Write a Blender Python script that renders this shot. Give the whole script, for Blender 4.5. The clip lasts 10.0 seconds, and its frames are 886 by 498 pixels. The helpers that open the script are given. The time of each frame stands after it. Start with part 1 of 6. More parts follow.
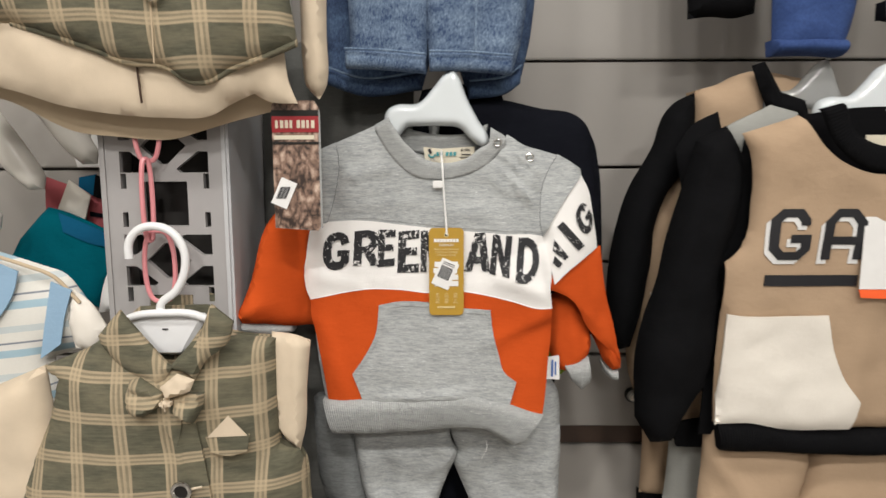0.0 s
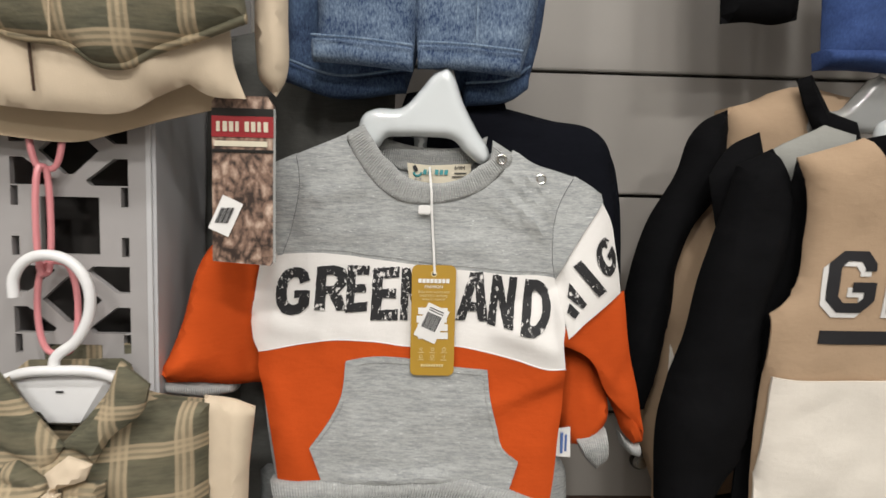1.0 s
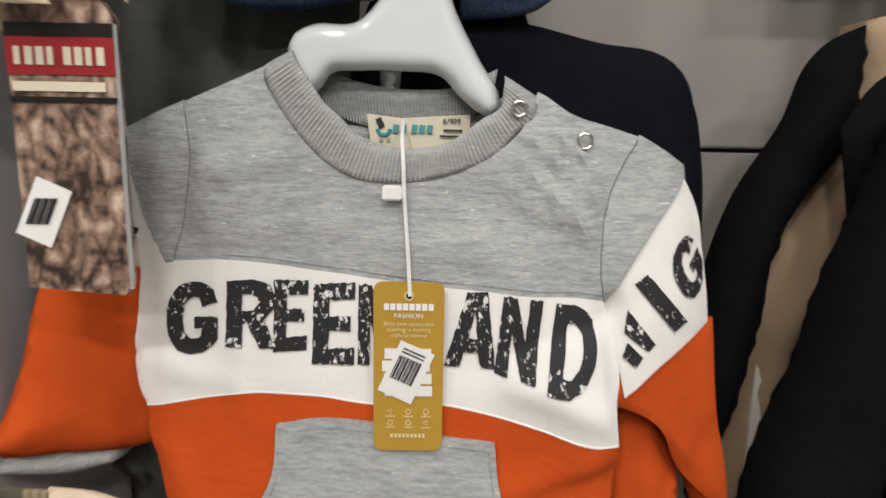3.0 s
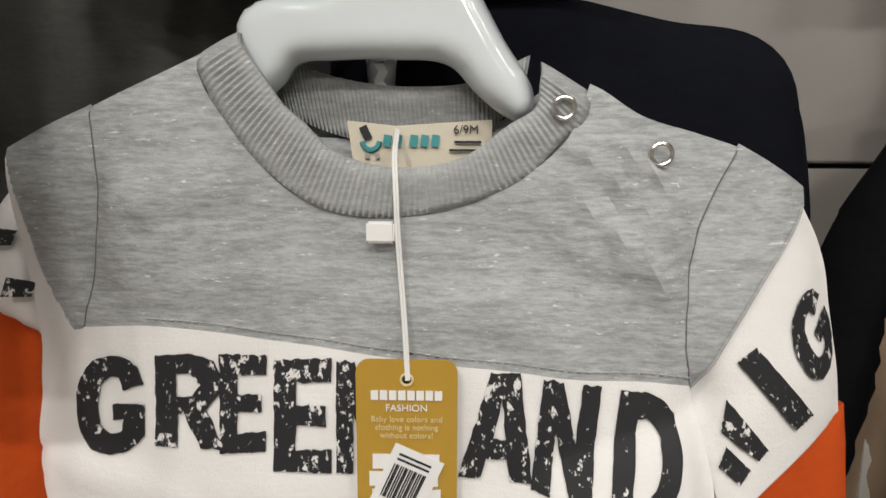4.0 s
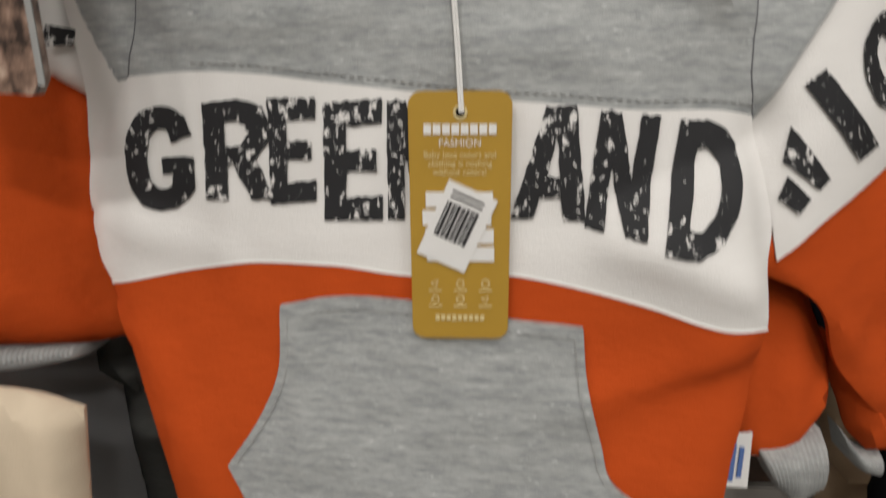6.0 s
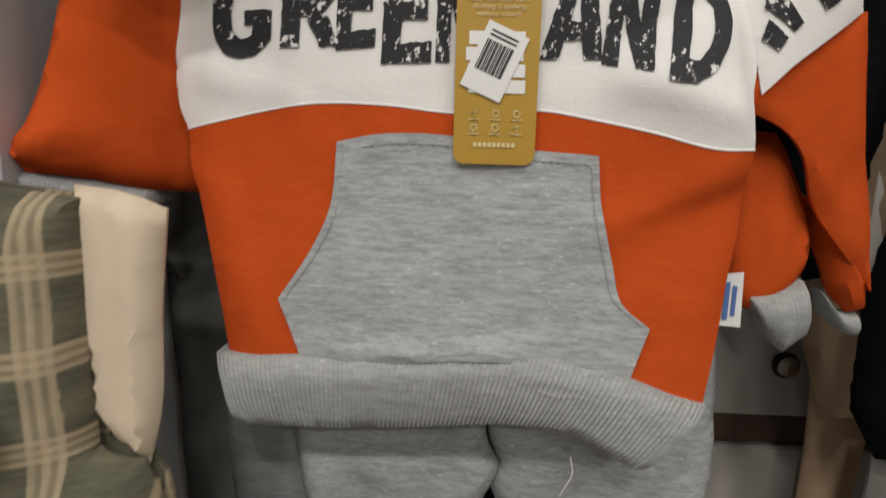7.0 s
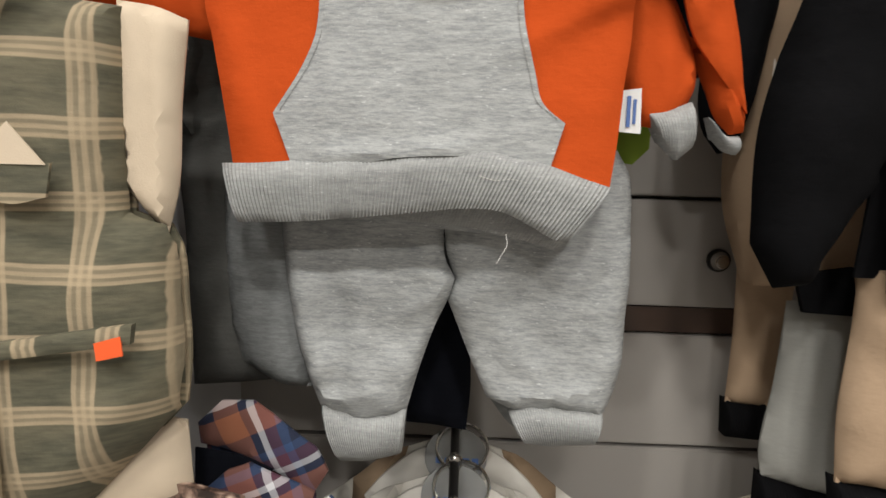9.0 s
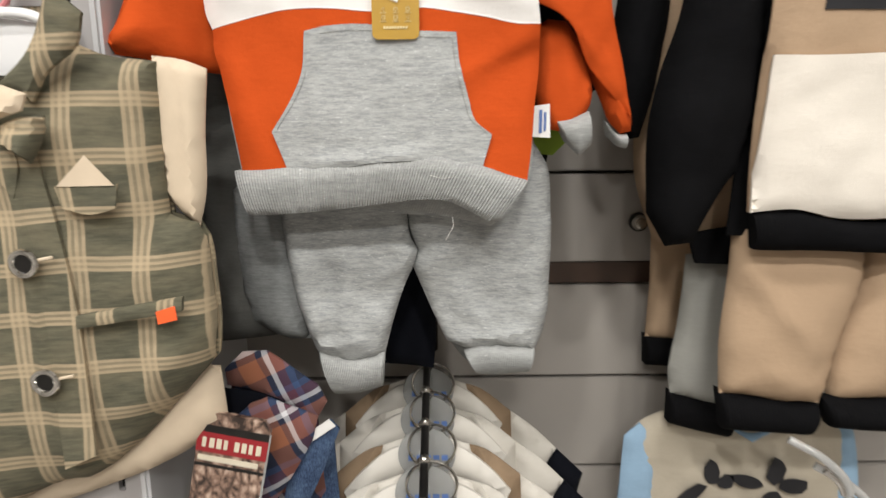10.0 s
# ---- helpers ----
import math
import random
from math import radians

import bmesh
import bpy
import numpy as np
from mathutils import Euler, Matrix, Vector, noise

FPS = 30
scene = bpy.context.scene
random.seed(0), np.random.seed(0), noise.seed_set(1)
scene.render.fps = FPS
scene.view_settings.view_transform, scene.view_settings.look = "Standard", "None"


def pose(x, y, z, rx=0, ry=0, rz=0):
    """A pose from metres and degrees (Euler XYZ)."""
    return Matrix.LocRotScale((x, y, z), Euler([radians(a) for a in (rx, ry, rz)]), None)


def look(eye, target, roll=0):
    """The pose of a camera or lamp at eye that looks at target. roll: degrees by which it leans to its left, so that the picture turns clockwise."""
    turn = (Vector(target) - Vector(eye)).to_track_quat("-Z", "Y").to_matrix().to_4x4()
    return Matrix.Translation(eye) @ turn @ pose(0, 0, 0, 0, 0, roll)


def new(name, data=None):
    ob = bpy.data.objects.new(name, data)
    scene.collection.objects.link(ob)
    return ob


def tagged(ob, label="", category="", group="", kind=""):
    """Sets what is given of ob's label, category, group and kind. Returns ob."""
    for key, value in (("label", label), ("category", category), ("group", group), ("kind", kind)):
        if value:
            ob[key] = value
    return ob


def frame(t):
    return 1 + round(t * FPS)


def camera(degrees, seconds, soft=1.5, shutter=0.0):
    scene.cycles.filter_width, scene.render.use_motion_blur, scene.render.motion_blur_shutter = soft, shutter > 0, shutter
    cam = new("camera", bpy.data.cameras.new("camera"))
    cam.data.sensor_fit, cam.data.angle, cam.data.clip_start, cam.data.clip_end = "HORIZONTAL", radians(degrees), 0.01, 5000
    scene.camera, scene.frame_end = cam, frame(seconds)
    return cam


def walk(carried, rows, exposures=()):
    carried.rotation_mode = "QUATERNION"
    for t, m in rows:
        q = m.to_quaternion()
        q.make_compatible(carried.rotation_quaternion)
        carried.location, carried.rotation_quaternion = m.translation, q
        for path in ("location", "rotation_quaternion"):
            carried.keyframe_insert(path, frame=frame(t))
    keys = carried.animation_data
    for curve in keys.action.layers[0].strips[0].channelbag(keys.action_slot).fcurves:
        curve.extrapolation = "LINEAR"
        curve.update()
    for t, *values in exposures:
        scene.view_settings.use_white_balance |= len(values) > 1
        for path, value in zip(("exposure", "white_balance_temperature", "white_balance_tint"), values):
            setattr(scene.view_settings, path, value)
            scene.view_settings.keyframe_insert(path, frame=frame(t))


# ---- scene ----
cam = camera(67.0, 10.0, shutter=0.5)
PATH = [
    (0, (0.013, -0.004, 1.46), (-0.006, 1.978, 1.194), -0.2),
    (0.5, (-0.019, 0.068, 1.455), (0.002, 2.053, 1.206), 1.7),
    (1, (-0.006, 0.149, 1.453), (0.074, 2.139, 1.268), 1.4),
    (1.5, (-0.004, 0.196, 1.45), (0.06, 2.186, 1.26), 1.7),
    (2, (-0.011, 0.221, 1.464), (0.062, 2.205, 1.216), 1.4),
    (2.2, (-0.002, 0.244, 1.468), (0.07, 2.224, 1.194), 1.0),
    (3.3, (0.027, 0.415, 1.471), (0.017, 2.376, 1.078), 0.7),
    (3.5, (0.028, 0.438, 1.471), (0.003, 2.401, 1.091), 0.1),
    (4, (0.03, 0.481, 1.466), (-0.028, 2.455, 1.145), 0.2),
    (4.5, (0.022, 0.485, 1.46), (-0.006, 2.469, 1.206), 0.2),
    (5, (0.019, 0.489, 1.447), (-0.017, 2.45, 1.110), 0.8),
    (5.5, (0.016, 0.49, 1.432), (-0.037, 2.416, 0.894), 0.1),
    (6, (0.016, 0.471, 1.401), (-0.084, 2.384, 0.825), -0.5),
    (6.2, (0.014, 0.46, 1.377), (-0.059, 2.388, 0.85), 0.3),
    (7.3, (-0.002, 0.38, 1.291), (-0.086, 2.344, 0.923), 1.6),
    (7.5, (0.004, 0.367, 1.277), (-0.077, 2.332, 0.913), 1.7),
    (8, (0.017, 0.347, 1.228), (-0.032, 2.321, 0.909), 3.5),
    (8.5, (0.022, 0.328, 1.2), (-0.036, 2.304, 0.899), 2.1),
    (9, (0.027, 0.297, 1.192), (-0.031, 2.278, 0.919), 1.6),
    (9.5, (0.04, 0.244, 1.197), (-0.004, 2.219, 0.883), 0.3),
    (10, (0.044, 0.157, 1.232), (0.051, 2.117, 0.832), -0.5),
]
EXPOSURES = [(0.0, -0.16), (1.0, -0.25), (2.0, -0.27), (3.5, -0.40), (4.5, -0.46), (5.5, -0.62), (6.0, -0.72), (7.3, -0.65), (7.5, -0.62), (8.0, -0.47), (8.5, -0.33), (9.0, -0.08), (9.5, 0.14), (10.0, 0.11)]
walk(cam, [(t, look(eye, target, roll)) for t, eye, target, roll in PATH], EXPOSURES)

# ---- light ----
world = bpy.data.worlds.new("world")
world.use_nodes = True
world.node_tree.nodes["Background"].inputs[0].default_value = (1.0, 0.97, 0.93, 1)
world.node_tree.nodes["Background"].inputs[1].default_value = 0.0
scene.world = world

LAMPS = [(-1.2, -0.2, 8), (-0.55, -0.25, 7), (0.1, -0.2, 5.5), (0.75, -0.25, 3), (1.4, -0.2, 2), (-0.6, -1.1, 21), (0.15, -1.1, 21), (0.9, -1.1, 19), (-0.3, -2.3, 25), (0.6, -2.3, 25)]
for lx, ly, power in LAMPS:
    data = bpy.data.lights.new("ceiling_lamp", "AREA")
    data.shape, data.size, data.energy, data.color = "DISK", 0.16, power, (1.0, 0.968, 0.925)
    lamp = new("ceiling_lamp", data)
    lamp.matrix_world = pose(lx, ly, 2.745)


# ---- building tools ----
BASE = {}
OFF = Vector((0, 0, 0))


def hang_at(dx, dy, dz):
    """Moves the things built next, as wholes, from where their patterns lie."""
    OFF[:] = dx, dy, dz


def thing(name, label, category, base, group=""):
    """An Empty at the thing's base, that parents its parts."""
    ob = tagged(new(name), label, category, group)
    ob.empty_display_size = 0.02
    ob.location = Vector(base) + OFF
    BASE[ob] = Vector(base)
    return ob


def part(name, verts, faces, mat, parent=None, label="", smooth=True, angle=40):
    """One mesh from world coordinates, under its thing."""
    base = BASE.get(parent, Vector((0, 0, 0)))
    me = bpy.data.meshes.new(name)
    v = np.asarray(verts, float) - np.array(base)
    me.from_pydata(v.tolist(), [], [list(map(int, f)) for f in faces])
    me.validate()
    me.update()
    if smooth:
        me.polygons.foreach_set("use_smooth", [True] * len(me.polygons))
        me.set_sharp_from_angle(angle=radians(angle))
    me.materials.append(mat)
    ob = new(name, me)
    if parent is not None:
        ob.parent = parent
        BASE[ob] = base
    if label:
        ob["label"] = label
    return ob


def from_bm(name, bm, mat, parent=None, label="", smooth=True, angle=40):
    bm.normal_update()
    verts = [tuple(v.co) for v in bm.verts]
    bm.verts.index_update()
    faces = [[v.index for v in f.verts] for f in bm.faces]
    bm.free()
    return part(name, verts, faces, mat, parent, label, smooth, angle)


def box_bm(x0, x1, y0, y1, z0, z1, bevel=0.0, seg=2):
    bm = bmesh.new()
    bmesh.ops.create_cube(bm, size=1)
    for v in bm.verts:
        v.co = (x0 if v.co.x < 0 else x1, y0 if v.co.y < 0 else y1, z0 if v.co.z < 0 else z1)
    if bevel:
        bmesh.ops.bevel(bm, geom=bm.edges[:], offset=bevel, segments=seg, affect="EDGES")
    return bm


def tube(path, radius, sides=10, closed=False):
    """Verts and faces of a round bar along a 3D path."""
    p = np.asarray(path, float)
    n = len(p)
    verts, faces = [], []
    up = Vector((0.13, 0.98, 0.11))
    for i in range(n):
        a, b = p[(i - 1) % n if closed else max(i - 1, 0)], p[(i + 1) % n if closed else min(i + 1, n - 1)]
        d = Vector(b - a).normalized()
        s = d.cross(up)
        s = s.normalized() if s.length > 1e-4 else d.orthogonal().normalized()
        t = s.cross(d)
        r = radius[i] if np.ndim(radius) else radius
        for k in range(sides):
            w = 2 * math.pi * k / sides
            verts.append(tuple(Vector(p[i]) + r * (math.cos(w) * s + math.sin(w) * t)))
    for i in range(n if closed else n - 1):
        j = (i + 1) % n
        for k in range(sides):
            m = (k + 1) % sides
            faces.append((i * sides + k, i * sides + m, j * sides + m, j * sides + k))
    if not closed:
        faces += [tuple(range(sides)), tuple(range(n * sides - 1, (n - 1) * sides - 1, -1))]
    return verts, faces


def spline(points, closed=True, step=0.005, corner=55):
    """A smooth line through a few pattern points; it stays sharp at corners."""
    p = np.asarray(points, float)
    n = len(p)
    out = []
    for i in range(n if closed else n - 1):
        a, b = p[i], p[(i + 1) % n]

        def slope(k, seg):
            if not closed and k in (0, n - 1):
                return seg
            q0, q1, q2 = p[(k - 1) % n], p[k % n], p[(k + 1) % n]
            u, v = q1 - q0, q2 - q1
            c = float(u @ v) / (np.linalg.norm(u) * np.linalg.norm(v) + 1e-9)
            if c < math.cos(radians(corner)):
                return seg
            d = (u / (np.linalg.norm(u) + 1e-9) + v / (np.linalg.norm(v) + 1e-9))
            return d / (np.linalg.norm(d) + 1e-9) * np.linalg.norm(seg)

        seg = b - a
        ma, mb = slope(i, seg), slope((i + 1) % n if closed else i + 1, seg)
        k = max(1, int(round(np.linalg.norm(seg) / step)))
        for j in range(k):
            t = j / k
            out.append((2 * t**3 - 3 * t**2 + 1) * a + (t**3 - 2 * t**2 + t) * ma + (3 * t**2 - 2 * t**3) * b + (t**3 - t**2) * mb)
    if not closed:
        out.append(p[-1])
    return np.array(out)


def inside(poly, q):
    x, y = q[:, 0], q[:, 1]
    hit = np.zeros(len(q), bool)
    for a, b in zip(poly, np.roll(poly, -1, 0)):
        cross = (a[1] > y) != (b[1] > y)
        hit ^= cross & (x < (b[0] - a[0]) * (y - a[1]) / (b[1] - a[1] + 1e-15) + a[0])
    return hit


def edge_dist(poly, q):
    best = np.full(len(q), 9.0)
    for a, b in zip(poly, np.roll(poly, -1, 0)):
        d = b - a
        t = np.clip(((q - a) @ d) / (d @ d + 1e-15), 0, 1)
        best = np.minimum(best, np.linalg.norm(q - a - t[:, None] * d, axis=1))
    return best


def sheet(loops, step):
    """Triangles that fill an outline (and leave its holes open): points and faces in the plane."""
    from mathutils.geometry import delaunay_2d_cdt
    lo, hi = loops[0].min(0), loops[0].max(0)
    gx, gz = np.meshgrid(np.arange(lo[0], hi[0], step), np.arange(lo[1], hi[1], step * 0.866))
    gx = gx + (np.arange(gx.shape[0]) % 2)[:, None] * step / 2
    q = np.stack([gx.ravel(), gz.ravel()], 1)
    ok = inside(loops[0], q) & (edge_dist(loops[0], q) > step * 0.45)
    for h in loops[1:]:
        ok &= ~inside(h, q) & (edge_dist(h, q) > step * 0.45)
    pts, edges, n = [], [], 0
    for l in loops:
        pts += l.tolist()
        edges += [(n + i, n + (i + 1) % len(l)) for i in range(len(l))]
        n += len(l)
    pts += q[ok].tolist()
    v, _, f, *_ = delaunay_2d_cdt([Vector(p) for p in pts], edges, [], 0, 1e-6)
    v = np.array([tuple(p) for p in v])
    f = np.array([tuple(t) for t in f])
    mid = v[f].mean(1)
    keep = inside(loops[0], mid)
    for h in loops[1:]:
        keep &= ~inside(h, mid)
    f = f[keep]
    a, b, c = v[f[:, 0]], v[f[:, 1]], v[f[:, 2]]
    turn = (b[:, 0] - a[:, 0]) * (c[:, 1] - a[:, 1]) - (b[:, 1] - a[:, 1]) * (c[:, 0] - a[:, 0])
    f[turn < 0] = f[turn < 0][:, ::-1]
    return v, f


def ripple(x, z, amp, size, seed, stretch=(1.0, 1.0)):
    """Uneven cloth: two octaves of soft noise."""
    if not amp:
        return np.zeros(len(x))
    return np.array([amp * (noise.noise(Vector((a / size * stretch[0], b / size * stretch[1], seed)))
                            + 0.45 * noise.noise(Vector((a / size * 2.3 * stretch[0], b / size * 2.3 * stretch[1], seed + 7.7)))) for a, b in zip(x, z)])


def plane(a, b=0.0, c=0.0):
    return lambda x, z: a + b * x + c * (z - 1.3)


def shape(x, z, y, puff=0.0, edge=0.02, sil=None, amp=0.0, size=0.05, seed=1.0, folds=(), stretch=(1.0, 1.0)):
    """Depth of a cloth's front: its hanging plane, rounded off at the outline, with folds and ripples."""
    out = y(x, z)
    q = np.stack([x, z], 1)
    if puff:
        d = np.clip(edge_dist(sil, q) / edge, 0, 1)
        out = out - puff * np.sqrt(np.clip(1 - (1 - d) ** 2, 0, 1))
    for x0, z0, x1, z1, w, h in folds:
        a, d = np.array((x0, z0)), np.array((x1 - x0, z1 - z0))
        t = np.clip(((q - a) @ d) / (d @ d), -0.25, 1.25)
        away = np.linalg.norm(q - a - t[:, None] * d, axis=1)
        out = out - h * np.exp(-((away / w) ** 2)) * np.clip(1 - (2 * np.abs(t - 0.5) / 1.5) ** 4, 0, 1)
    return out + ripple(x, z, amp, size, seed, stretch)


def cloth(name, outline, mat, parent, y, thick=0.0022, step=0.007, holes=(), label="", closed_back=False, smooth=True, edge_step=None, sil=None, lift=0.0, corner=34, **form):
    """A cut of cloth: front and back faces, joined at a thin rim."""
    es = edge_step or step * 0.7
    loops = [spline(outline, True, es, corner) if smooth else spline(outline, True, es, 5)]
    loops += [spline(h, True, es, corner) if smooth else spline(h, True, es, 5) for h in holes]
    v, f = sheet(loops, step)
    x, z = v[:, 0], v[:, 1]
    s = loops[0] if sil is None else sil
    yf = shape(x, z, y, sil=s, **form) - lift
    if closed_back:
        d = np.clip(edge_dist(s, v) / form.get("edge", 0.02), 0, 1)
        yb = y(x, z) + thick + form.get("puff", 0.0) * 0.8 * np.sqrt(np.clip(1 - (1 - d) ** 2, 0, 1))
    else:
        yb = yf + thick
    n = len(v)
    verts = np.concatenate([np.stack([x, yf, z], 1), np.stack([x, yb, z], 1)])
    count = {}
    for t in f:
        for a, b in ((t[0], t[1]), (t[1], t[2]), (t[2], t[0])):
            count[(a, b)] = 1
    rim = [(a, a + n, b + n, b) for a, b in count if (b, a) not in count]
    faces = [tuple(t) for t in f] + [(t[2] + n, t[1] + n, t[0] + n) for t in f] + rim
    return part(name, verts, faces, mat, parent, label)


def resample(curve, n):
    c = np.asarray(curve)
    s = np.r_[0, np.cumsum(np.linalg.norm(np.diff(c, axis=0), axis=1))]
    u = np.linspace(0, s[-1], n)
    return np.stack([np.interp(u, s, c[:, k]) for k in range(c.shape[1])], 1)


def rib(name, top, bottom, mat, parent, y, ribs=60, depth=0.0006, thick=0.004, rows=7, puff=0.002, label="", roll_in=0.004, amp=0.0, seed=3.0, tilt=0.0):
    """A ribbed knit band between two lines, each rib a real ridge."""
    n = ribs * 4 + 1
    a, b = resample(spline(top, False, 0.003), n), resample(spline(bottom, False, 0.003), n)
    verts, u = [], np.arange(n)
    ridge = depth * np.cos(2 * math.pi * u / 4)
    back = []
    for r in range(rows):
        t = r / (rows - 1)
        c = a * (1 - t) + b * t
        bulge = puff * math.sin(math.pi * t) ** 0.6
        side = roll_in * (np.clip(1 - np.minimum(u, n - 1 - u) / (0.04 * n), 0, 1) ** 2)
        fade = 1.0 if 0 < r < rows - 1 else 0.3
        yy = y(c[:, 0], c[:, 1]) - bulge - ridge * fade + side + tilt * t + ripple(c[:, 0], c[:, 1], amp, 0.03, seed)
        verts.append(np.stack([c[:, 0], yy, c[:, 1]], 1))
        back.append(np.stack([c[:, 0], y(c[:, 0], c[:, 1]) + thick + side + tilt * t, c[:, 1]], 1))
    m = rows * n
    verts = np.concatenate(verts + back)
    faces = []
    for r in range(rows - 1):
        for i in range(n - 1):
            q = (r * n + i, (r + 1) * n + i, (r + 1) * n + i + 1, r * n + i + 1)
            faces.append(q)
            faces.append(tuple(k + m for k in reversed(q)))
    for i in range(n - 1):
        faces.append((i, i + 1, m + i + 1, m + i))
        k = (rows - 1) * n + i
        faces.append((k + 1, k, m + k, m + k + 1))
    for r in range(rows - 1):
        k = r * n
        faces.append((k, m + k, m + k + n, k + n))
        k = r * n + n - 1
        faces.append((k + n, m + k + n, m + k, k))
    return part(name, verts, faces, mat, parent, label, angle=75)


# ---- materials ----
class Mat:
    """A small helper that strings nodes together."""

    def __init__(self, name, rough=0.85, metal=0.0):
        self.m = bpy.data.materials.new(name)
        self.m.use_nodes = True
        self.n, self.l = self.m.node_tree.nodes, self.m.node_tree.links
        self.b = self.n["Principled BSDF"]
        self.b.inputs["Roughness"].default_value = rough
        self.b.inputs["Metallic"].default_value = metal
        self.co = self.n.new("ShaderNodeTexCoord").outputs["Object"]

    def put(self, node, key, val):
        if isinstance(val, bpy.types.NodeSocket):
            self.l.new(val, node.inputs[key])
        else:
            node.inputs[key].default_value = val

    def scaled(self, sx, sy, sz, rot=(0, 0, 0), src=None):
        k = self.n.new("ShaderNodeMapping")
        self.l.new(src or self.co, k.inputs["Vector"])
        k.inputs["Scale"].default_value = (sx, sy, sz)
        k.inputs["Rotation"].default_value = [radians(a) for a in rot]
        return k.outputs[0]

    def noise(self, vec, scale=1.0, detail=3.0, rough=0.55):
        k = self.n.new("ShaderNodeTexNoise")
        self.l.new(vec, k.inputs["Vector"])
        k.inputs["Scale"].default_value, k.inputs["Detail"].default_value, k.inputs["Roughness"].default_value = scale, detail, rough
        return k.outputs["Fac"]

    def ramp(self, fac, stops, mode="LINEAR"):
        k = self.n.new("ShaderNodeValToRGB")
        k.color_ramp.interpolation = mode
        e = k.color_ramp.elements
        while len(e) < len(stops):
            e.new(0.5)
        for s, (pos, c) in zip(e, stops):
            s.position = pos
            s.color = (*c, 1) if np.ndim(c) else (c, c, c, 1)
        self.l.new(fac, k.inputs[0])
        return k.outputs[0]

    def mix(self, fac, a, b, mode="MIX"):
        k = self.n.new("ShaderNodeMix")
        k.data_type, k.blend_type = "RGBA", mode
        for key, val in ((0, fac), (6, a), (7, b)):
            if isinstance(val, bpy.types.NodeSocket):
                self.l.new(val, k.inputs[key])
            else:
                k.inputs[key].default_value = val if key == 0 else (*val, 1)
        return k.outputs[2]

    def math(self, op, a, b=0.0):
        k = self.n.new("ShaderNodeMath")
        k.operation = op
        self.put(k, 0, a)
        self.put(k, 1, b)
        return k.outputs[0]

    def axes(self, vec=None):
        k = self.n.new("ShaderNodeSeparateXYZ")
        self.l.new(vec or self.co, k.inputs[0])
        return k.outputs

    def bump(self, height, strength=0.3, dist=0.001):
        k = self.n.new("ShaderNodeBump")
        k.inputs["Strength"].default_value, k.inputs["Distance"].default_value = strength, dist
        self.l.new(height, k.inputs["Height"])
        self.l.new(k.outputs[0], self.b.inputs["Normal"])

    def colour(self, c):
        self.put(self.b, "Base Color", c if isinstance(c, bpy.types.NodeSocket) else (*c, 1))
        return self


def knit(name, light, dark, streak=0.5, fleck=None, knit_size=1500, sheen=0.0, wear=0.12, crumple=0.55):
    """Cotton jersey: sideways yarn streaks, pale flecks and a fine stitch relief."""
    k = Mat(name, 0.92)
    long = k.noise(k.scaled(150, 150, 760), 1.0, 5.0, 0.72)
    broad = k.noise(k.scaled(9, 9, 14), 1.0, 3.0)
    wide = k.noise(k.scaled(48, 48, 330, (0, 3, 0)), 1.0, 3.0, 0.6)
    long = k.math("ADD", k.math("MULTIPLY", long, 0.62), k.math("MULTIPLY", wide, 0.38))
    c = k.mix(k.ramp(long, [(0.5 - 0.22 / max(streak, 0.05) * 0.5, 0.0), (0.5 + 0.22 / max(streak, 0.05) * 0.5, 1.0)]), dark, light)
    c = k.mix(k.math("MULTIPLY", k.ramp(broad, [(0.3, 0.0), (0.75, 1.0)]), wear), c, tuple(v * 0.72 for v in dark))
    if fleck:
        spot = k.noise(k.scaled(210, 210, 700, (0, 8, 0)), 1.0, 2.0)
        c = k.mix(k.ramp(spot, [(0.66, 0.0), (0.74, 0.8)]), c, fleck)
    k.colour(c)
    k.b.inputs["Specular IOR Level"].default_value = 0.07
    k.b.inputs["Sheen Weight"].default_value = sheen
    k.b.inputs["Sheen Roughness"].default_value = 0.5
    fine = k.noise(k.scaled(knit_size, knit_size, knit_size * 0.7), 1.0, 2.0)
    crease = k.noise(k.scaled(24, 24, 32, (0, 25, 0)), 1.0, 4.0, 0.6)
    small = k.math("ADD", k.math("MULTIPLY", fine, 0.05), k.math("MULTIPLY", long, 0.05))
    k.bump(k.math("ADD", k.math("MULTIPLY", crease, crumple), small), 0.6, 0.006)
    return k.m


def plain(name, c, rough=0.5, metal=0.0, var=0.12, size=40, coat=0.0, bump=0.0, bump_size=300):
    k = Mat(name, rough, metal)
    n = k.noise(k.scaled(size, size, size), 1.0, 4.0)
    k.colour(k.mix(k.ramp(n, [(0.3, 0.0), (0.75, 1.0)]), c, tuple(v * (1 - var) for v in c)))
    k.b.inputs["Coat Weight"].default_value = coat
    k.b.inputs["Coat Roughness"].default_value = 0.08
    if bump:
        k.bump(k.noise(k.scaled(bump_size, bump_size, bump_size), 1.0, 3.0), bump, 0.001)
    return k.m


